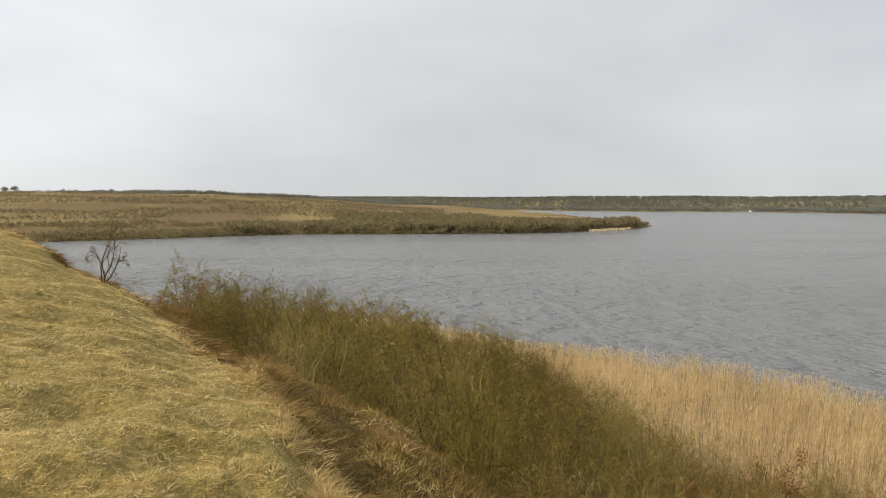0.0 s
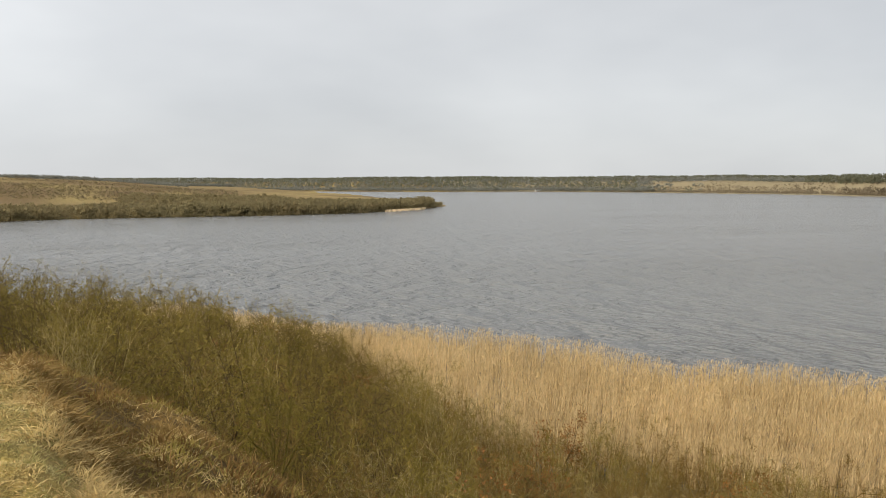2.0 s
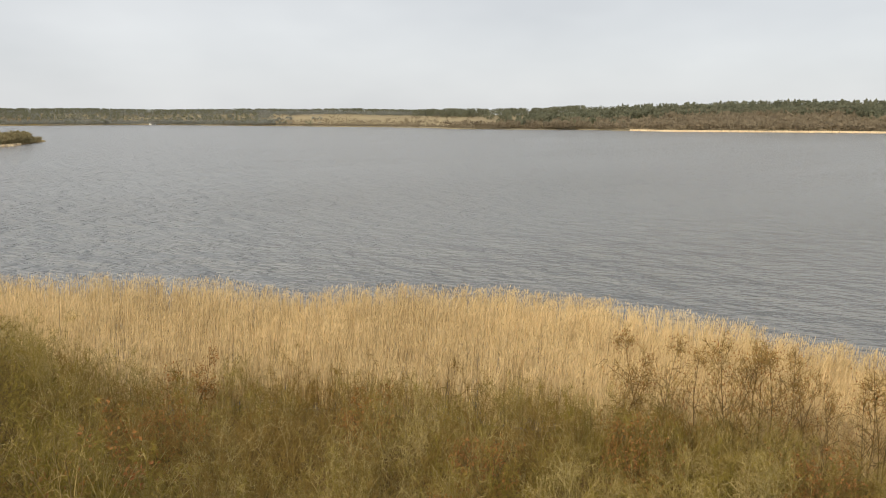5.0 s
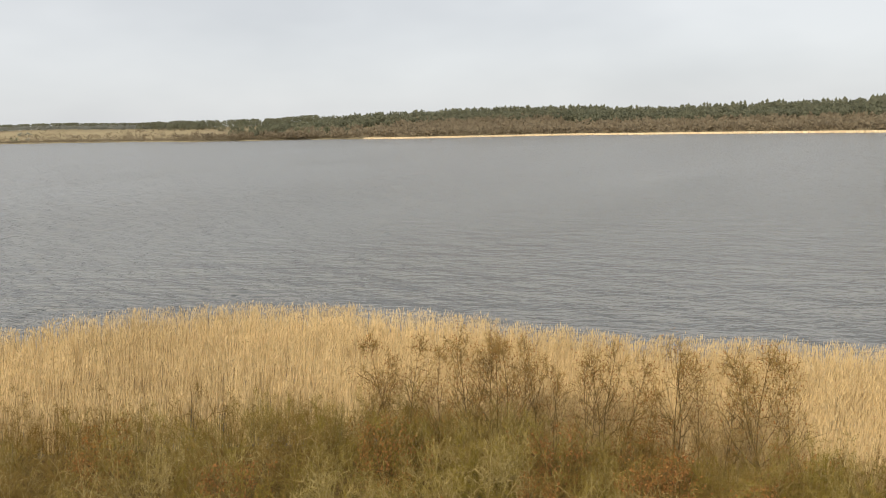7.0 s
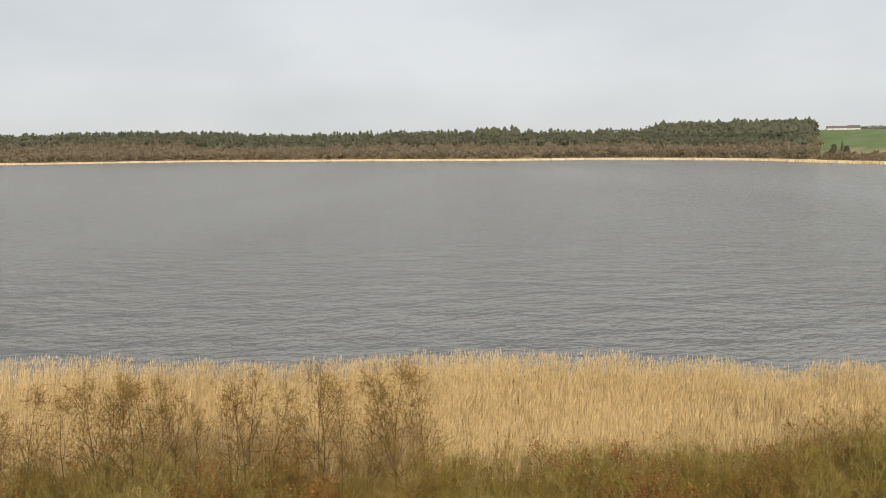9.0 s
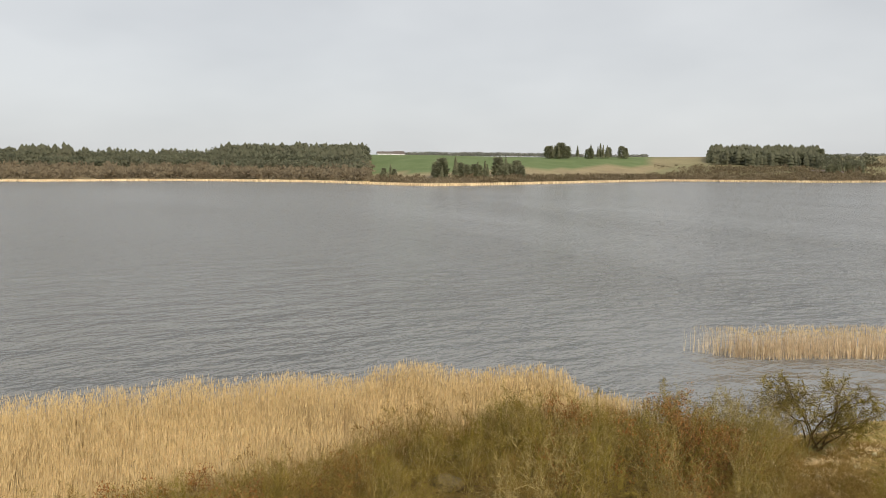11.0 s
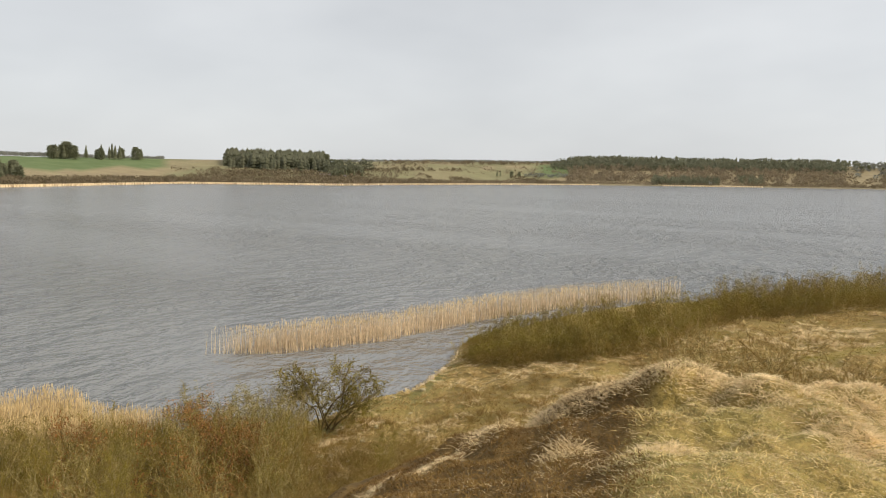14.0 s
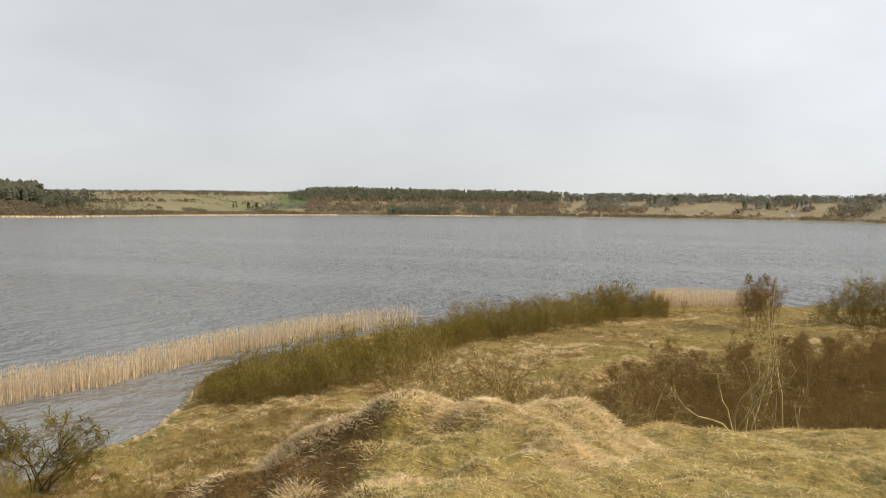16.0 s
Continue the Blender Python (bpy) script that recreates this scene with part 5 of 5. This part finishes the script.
sward("turf", "short yellow-green turf on the hilltop", "grass", M_TURF, 41, 130000, -29, -1, 3.8, 56, on_top, 0.03, 0.065, 0.011, 0.5, 0.7)
sward("turf", "short yellow-green turf on the hilltop", "grass", M_TURF, 42, 170000, 124, 185, 3.8, 18, grassy, 0.025, 0.055, 0.010, 0.5, 0.7)
sward("dry_grass", "curled straw-coloured winter grass in the turf", "grass", M_STRAW, 43, 36000, -29, -1, 3.8, 56, patchy(1.7, 2.0, -0.3), 0.05, 0.11, 0.012, 0.9, 0.9, 6)
sward("dry_grass", "curled straw-coloured winter grass in the turf", "grass", M_STRAW, 44, 36000, 138, 185, 3.8, 18, lambda az, r, x, y: grassy(az, r, x, y) & (ripple(x, y, 1.7, 2.0) > -0.3), 0.05, 0.10, 0.011, 0.9, 0.9, 6)
brow_tufts("tussock_grass", "long bleached tussock grass on the brow", M_STRAW, 45, -15, -5, 260, 40, 0.74, 1.05, 0.07, 0.15, 0.010, True, 0.6, 0.06)
brow_tufts("tussock_grass", "bleached tussocks on the mound at the edge of the hill", M_MARSH, 66, -13.5, -6.5, 90, 44, 0.78, 1.03, 0.08, 0.18, 0.009, False, 0.6, 0.06)
brow_tufts("tussock_grass", "straw tussocks along the far brow", M_STRAW, 67, -28, -12, 800, 26, 0.86, 1.03, 0.10, 0.22, 0.012, True)
brow_tufts("dead_bracken", "dead bracken along the brow", M_BRACKEN, 73, -12.6, -9.4, 60, 40, 0.92, 1.12, 0.12, 0.26, 0.012, False, 0.6, 0.06)
brow_tufts("dead_bracken", "dead bracken along the brow", M_BRACKEN, 68, -27, -3, 420, 24, 1.0, 1.12, 0.14, 0.30, 0.014, True)
brow_tufts("heather", "dark heather along the crest of the hill", M_HEATHER, 69, -29, -14, 800, 26, 0.97, 1.12, 0.14, 0.32, 0.020, False)
sward("pale_tufts", "small bleached tufts speckling the turf", "grass", M_BLEACH, 59, 110000, 138, 185, 3.8, 18, lambda az, r, x, y: grassy(az, r, x, y) & (bumps(x, y, 0.22, 4) + 0.5 * bumps(x, y, 1.4, 2) > 0.1), 0.03, 0.07, 0.007, 0.8, 0.7, 8)
sward("pale_tufts", "small bleached tufts speckling the turf", "grass", M_BLEACH, 60, 90000, -29, -1, 3.8, 40, lambda az, r, x, y: on_top(az, r, x, y) & (bumps(x, y, 0.22, 4) + 0.5 * bumps(x, y, 1.4, 2) > 0.15), 0.03, 0.07, 0.007, 0.8, 0.7, 8)
brow_tufts("tussock_grass", "long bleached tussock grass on the crest of the mound", M_BLEACH, 46, 141, 168, 2700, 48, 0.70, 1.08, 0.045, 0.105, 0.0088, True, 0.65, 0.06)
brow_tufts("tussock_grass", "rounded bleached tussocks down the heather's edge", M_BLEACH, 71, 122, 150, 420, 48, 0.985, 1.03, 0.04, 0.085, 0.009, False, 0.65, 0.07)
brow_tufts("tussock_grass", "loose bleached stalks in the turf", M_BLEACH, 65, 144, 180, 420, 36, 0.40, 0.9, 0.04, 0.10, 0.005, False, 0.8, 0.07)
brow_tufts("tussock_grass", "bleached tussock grass along the brow", M_STRAW, 57, 163, 184, 260, 30, 0.93, 1.04, 0.06, 0.13, 0.010)
brow_tufts("tussock_grass", "bleached tussocks scattered in the heather", M_BLEACH, 54, 128, 158, 520, 40, 0.45, 0.95, 0.03, 0.07, 0.005)
sward("heather", "dark brown winter heather on the slope", "heather", M_HEATHER, 47, 120000, 119, 160, 4.0, 14, lambda az, r, x, y: (az < heath_edge(x, y, r) + 1.0) & (r < brow_r(az) * 1.3), 0.03, 0.075, 0.012, 0.4, 1.0, 14)
sward("heather", "dark brown winter heather on the slope", "heather", M_HEATHER, 48, 14000, -20, 8, 5, 26, lambda az, r, x, y: (r > brow_r(az) * 1.05) & (bumps(x, y, 1.6, 5) > 0.1), 0.12, 0.28, 0.016, 0.3, 1.2, 16)
sward("dead_bracken", "dead brown bracken on the flank of the hill", "bracken", M_BRACKEN, 52, 70000, -20, 14, 4.5, 26, lambda az, r, x, y: (r > brow_r(az) * 1.02) & (bumps(x, y, 1.6, 5) < 0.2), 0.06, 0.14, 0.014, 0.4, 1.0, 14)
sward("slope_turf", "short olive grass on the shoulder of the hill", "grass", M_LAWN, 72, 40000, -20, 12, 4.5, 26, lambda az, r, x, y: (r > brow_r(az) * 1.02) & (bumps(x, y, 1.6, 5) > -0.1), 0.06, 0.14, 0.016, 0.4, 0.9, 10)
sward("slope_grass", "bleached grass hanging on the flank", "grass", M_STRAW, 49, 20000, -20, 12, 4.5, 24, lambda az, r, x, y: (r > brow_r(az) * 1.02) & (bumps(x, y, 1.2, 6) > 0.05), 0.08, 0.18, 0.011, 0.6, 0.9, 14)


def off_way(az, r):
    """Clear of the trodden path across the meadow."""
    way_r = table(az, (160, 70), (163.4, 76), (166.7, 85), (170.2, 94), (174, 101), (177, 111), (180, 125), (186, 150))
    return (az < 160) | (np.abs(r - way_r) > 2.2)


def marsh(az, r, x, y):
    return off_way(az, r) & (r < shore_r(az) - 0.6) & (bumps(x, y, 3.2, 1) + 0.5 * bumps(x, y, 1.3, 2) > 0.0)


def low_mix(az, r, x, y):
    return bumps(x, y, 4.5, 4) + 0.5 * bumps(x, y, 1.6, 2)


sward("marsh_grass", "pale tussock grass on the low meadow by the bay", "grass", M_MARSH, 50, 110000, 126, 170, 30, 76, lambda az, r, x, y: off_way(az, r) & (r < shore_r(az) - 0.6) & (low_mix(az, r, x, y) > -0.1), 0.15, 0.32, 0.026, 0.5, 0.9, 22, 0.12)
sward("marsh_grass", "pale tussock grass on the far meadow", "grass", M_MARSH, 61, 110000, 150, 186, 64, 140, marsh, 0.2, 0.42, 0.055, 0.7, 0.9, 18, 0.28)
sward("pale_tussocks", "bleached tussocks in lines on the low meadow", "grass", M_BLEACH, 64, 100000, 128, 172, 32, 80, lambda az, r, x, y: off_way(az, r) & (r < shore_r(az) - 0.6) & (bumps(x, y, 1.3, 8) + 0.5 * bumps(x, y, 6.0, 3) + 0.3 * step(139, 144, az) > 0.12), 0.12, 0.28, 0.030, 0.6, 0.9, 24, 0.17)
sward("meadow_bracken", "dead bracken and rushes on the low meadow", "grass", M_BRACKEN, 51, 90000, 122, 172, 22, 70, lambda az, r, x, y: off_way(az, r) & (r < shore_r(az) - 2) & (low_mix(az, r, x, y) < 0.05 + 0.4 * step(40, 32, r)), 0.2, 0.45, 0.028, 0.4, 1.0, 20, 0.14)
sward("meadow_bracken", "dead bracken and rushes on the far meadow", "grass", M_BRACKEN, 62, 30000, 150, 186, 66, 140, lambda az, r, x, y: off_way(az, r) & (r < shore_r(az) - 2) & (bumps(x, y, 6.0, 4) > 0.1), 0.25, 0.5, 0.03, 0.4, 1.0, 10)
sward("meadow_turf", "short green grass on the low meadow", "grass", M_LAWN, 53, 36000, 124, 170, 36, 80, lambda az, r, x, y: off_way(az, r) & (r < shore_r(az) - 0.3) & ((shore_r(az) - r < 5) | (low_mix(az, r, x, y) < 0.1)), 0.08, 0.2, 0.025, 0.4, 0.8, 7, 0.25)
sward("pale_tussocks", "bleached tussocks on the far meadow", "grass", M_BLEACH, 70, 70000, 150, 186, 66, 140, lambda az, r, x, y: off_way(az, r) & (r < shore_r(az) - 0.6) & (bumps(x, y, 2.6, 8) + 0.6 * bumps(x, y, 7.0, 3) > 0.25), 0.2, 0.42, 0.04, 0.6, 0.9, 20, 0.2)
sward("meadow_turf", "short green grass on the far meadow", "grass", M_LAWN, 63, 24000, 150, 186, 66, 140, lambda az, r, x, y: off_way(az, r) & (r < shore_r(az) - 0.5), 0.12, 0.25, 0.035, 0.4, 0.8, 8)


sward("bank_grass", "bleached grass on the low bank above the bay", "grass", M_STRAW, 55, 9000, 129, 139.6, 48, 74, lambda az, r, x, y: (shore_r(az) - r > -0.1) & (shore_r(az) - r < 1.6), 0.15, 0.35, 0.035, 0.7, 0.8, 8)


sward("path_grass", "trodden green grass of a path across the meadow", "grass", M_LAWN, 58, 90000, 160, 186, 66, 150, lambda az, r, x, y: ~off_way(az, r), 0.06, 0.14, 0.05, 0.4, 0.8, 5, 0.3)


# ---- stones on the low bank ----
def stone(seed, az, r, size):
    g = random.Random(seed)
    bm = bmesh.new()
    bmesh.ops.create_icosphere(bm, subdivisions=2, radius=size)
    for v in bm.verts:
        n = noise.noise(v.co * 1.7 / size + Vector((seed, 0, 0)))
        v.co = Vector((v.co.x * 1.25, v.co.y, v.co.z * 0.72)) * (1 + 0.28 * n)
    me = bpy.data.meshes.new("stone")
    bm.to_mesh(me)
    bm.free()
    me.materials.append(M_STONE)
    x, y = place(az, r)
    ob = tagged(new("stone", me), "pale grey boulder lying in the meadow grass", "stone", "boulders on the meadow")
    ob.matrix_basis = pose(x, y, ground_z(x, y) + size * 0.3, 0, 0, g.uniform(0, 360))
    return ob


for k, (a, r, size) in enumerate(((129.7, 42.5, 0.32), (130.1, 41.8, 0.26), (130.5, 42.4, 0.24), (132.6, 44.5, 0.24), (128.6, 44, 0.2), (133.5, 47, 0.22), (131.6, 40, 0.2), (135.8, 52, 0.25), (136.6, 56.5, 0.3), (137.2, 60, 0.3), (134.6, 55.5, 0.28))):
    stone(k + 1, a, r, size * 0.62)


boulder = stone(31, 106.9, 37.6, 0.66)
boulder.data.materials[0] = M_GREY
tagged(boulder, "large rounded grey boulder among the shrubs", "stone", "boulders on the meadow")


def eroded_edge(az0, az1, seed):
    """A low crumbling bank of sandy peat between the turf and the water."""
    az = np.linspace(az0, az1, 90)
    r0 = shore_r(az)
    rows = []
    for off, up in ((-1.6, 0.0), (-1.0, 0.20), (-0.35, 0.24), (0.15, 0.10), (0.75, -0.06), (1.3, -0.45)):
        x, y = place(az, r0 + off)
        k = bumps(x, y, 0.8, seed) + 0.6 * bumps(x, y, 0.3, seed + 3)
        x, y = place(az, r0 + off + 0.45 * bumps(x, y, 1.4, seed + 1) + 0.15 * k)
        fade = np.clip(np.minimum(az - az0, az1 - az) / 0.4, 0, 1)
        rows.append(np.stack([x, y, np.where(off < 0, np.maximum(height(x, y), 0.25), 0.28) + (up + 0.22 * k) * fade - 0.1], 1))
    n = len(az)
    F = [(k * n + i, k * n + i + 1, (k + 1) * n + i + 1, (k + 1) * n + i) for k in range(len(rows) - 1) for i in range(n - 1)]
    return tagged(new("shore_bank", mesh_of("shore_bank", np.concatenate(rows), F, M_CLOD)), "crumbling pale sandy bank at the water's edge", "bank", kind="stuff")


eroded_edge(135.4, 139.3, 4)


def sand_bank(seed, az, inland, length, deep):
    """A bare sandy scar: a low uneven mound with a ragged rim."""
    g = np.random.default_rng(seed)
    q = np.linspace(0, 2 * math.pi, 25)[:-1]
    rim = 1 + 0.25 * np.sin(2 * q + seed) + 0.15 * np.sin(5 * q + 2 * seed) + g.uniform(-0.1, 0.1, 24)
    x0, y0 = place(az, float(far_r(az)) + inland)
    t, out = np.array(place(az + 90 / DIAL, 1)), np.array(place(az, 1))
    rows = []
    for f, up in ((1.0, -0.3), (0.8, 0.35), (0.45, 0.7), (0.05, 0.8)):
        P = np.array([x0, y0]) + (np.cos(q) * rim * f * length / 2)[:, None] * t + (np.sin(q) * rim * f * deep / 2)[:, None] * out
        rows.append(np.concatenate([P, (height(P[:, 0], P[:, 1]) + up)[:, None]], 1))
    V = np.concatenate(rows)
    F = [(k * 24 + i, k * 24 + (i + 1) % 24, k * 24 + 24 + (i + 1) % 24, k * 24 + 24 + i) for k in range(3) for i in range(24)]
    return tagged(new("sand_bank", mesh_of("sand_bank", V, F, M_SAND, True)), "bare pale sandy bank above the far shore", "sand bank", "sandy banks of the far shore")


for k, spot in enumerate(((131.4, 66, 22, 26), (132.0, 30, 14, 12), (101.7, 26, 16, 14), (102.3, 48, 20, 12), (128.8, 70, 14, 10), (124.8, 62, 26, 10))):
    sand_bank(k + 1, *spot)


# ---- houses across the lake ----
def cottage(az, inland, w, d, wall, roof, turn, label):
    """A gabled house: walls, a roof with eaves, dark windows and a door."""
    x, y = place(az, float(far_r(az)) + inland)
    ob = tagged(new("house"), label, "house", "houses across the lake")
    ob.matrix_basis = pose(x, y, ground_z(x, y) - 0.2, 0, 0, turn)

    def solid(name, verts, faces, material, parent):
        me = bpy.data.meshes.new(name)
        me.from_pydata(verts, [], faces)
        me.materials.append(material)
        return part(name, me, parent)

    def block(name, x0, x1, y0, y1, z0, z1, material, parent):
        v = [(a, b, c) for c in (z0, z1) for a, b in ((x0, y0), (x1, y0), (x1, y1), (x0, y1))]
        return solid(name, v, [(3, 2, 1, 0), (4, 5, 6, 7), (0, 1, 5, 4), (1, 2, 6, 5), (2, 3, 7, 6), (3, 0, 4, 7)], material, parent)

    a, b, top = w / 2, d / 2, wall + roof
    solid("wall", [(-a, -b, 0), (a, -b, 0), (a, b, 0), (-a, b, 0), (-a, -b, wall), (a, -b, wall), (a, b, wall), (-a, b, wall), (-a, 0, top), (a, 0, top)],
          [(0, 1, 5, 4), (1, 2, 6, 9, 5), (2, 3, 7, 6), (3, 0, 4, 8, 7), (3, 2, 1, 0), (4, 5, 9, 8), (6, 7, 8, 9)], M_WHITE, ob)
    e, o = 0.4, 0.12
    for s in (-1, 1):
        v = [(-a - e, s * (b + e), wall - e * roof / b), (a + e, s * (b + e), wall - e * roof / b), (a + e, 0, top), (-a - e, 0, top)]
        v += [(p[0], p[1], p[2] + o) for p in v]
        solid("roof", v, [(0, 1, 2, 3), (7, 6, 5, 4), (0, 4, 5, 1), (1, 5, 6, 2), (2, 6, 7, 3), (3, 7, 4, 0)], M_ROOF, ob)
    block("chimney", a * 0.3, a * 0.3 + 0.7, -0.35, 0.35, top - 0.5, top + 0.9, M_ROOF, ob)
    for k in (-0.6, -0.2, 0.45):
        for side in (-1, 1):
            y0, y1 = sorted((side * (b - 0.02), side * (b + 0.03)))
            frame_part = block("window", a * k - 0.6, a * k + 0.6, y0, y1, 0.9, 2.2, M_WHITE, ob)
            y0, y1 = sorted((side * (b + 0.005), side * (b + 0.05)))
            block("pane", a * k - 0.5, a * k + 0.5, y0, y1, 1.0, 2.1, M_SOIL, frame_part)
    block("door", a * 0.1 - 0.5, a * 0.1 + 0.5, -b - 0.03, -b + 0.02, 0, 2.1, M_SOIL, ob)
    return ob


cottage(19.6, 25, 12, 8, 3.2, 3.0, 20, "small white house on the far shore with a dark roof")
cottage(71.9, 140, 5, 5, 3.2, 2.6, 10, "pale gabled house at the edge of the far forest")
cottage(103.0, 480, 22, 9, 3.0, 2.6, 80, "long white farm building on the green far field")
cottage(103.9, 500, 14, 9, 3.2, 3.4, 80, "white farmhouse on the green far field")
cottage(130.1, 130, 16, 8, 2.8, 2.6, 40, "low white house before the far conifers")
cottage(131.2, 120, 9, 7, 2.6, 2.4, 40, "small white outbuilding before the far conifers")
cottage(155.0, 70, 13, 8, 3.0, 3.0, 60, "white house on the far bank with a dark roof")
cottage(176.9, 110, 9, 7, 3.0, 2.8, 85, "small white house among far scrub")
cottage(179.9, 120, 13, 9, 3.6, 4.0, 85, "white gabled house on the far bank")
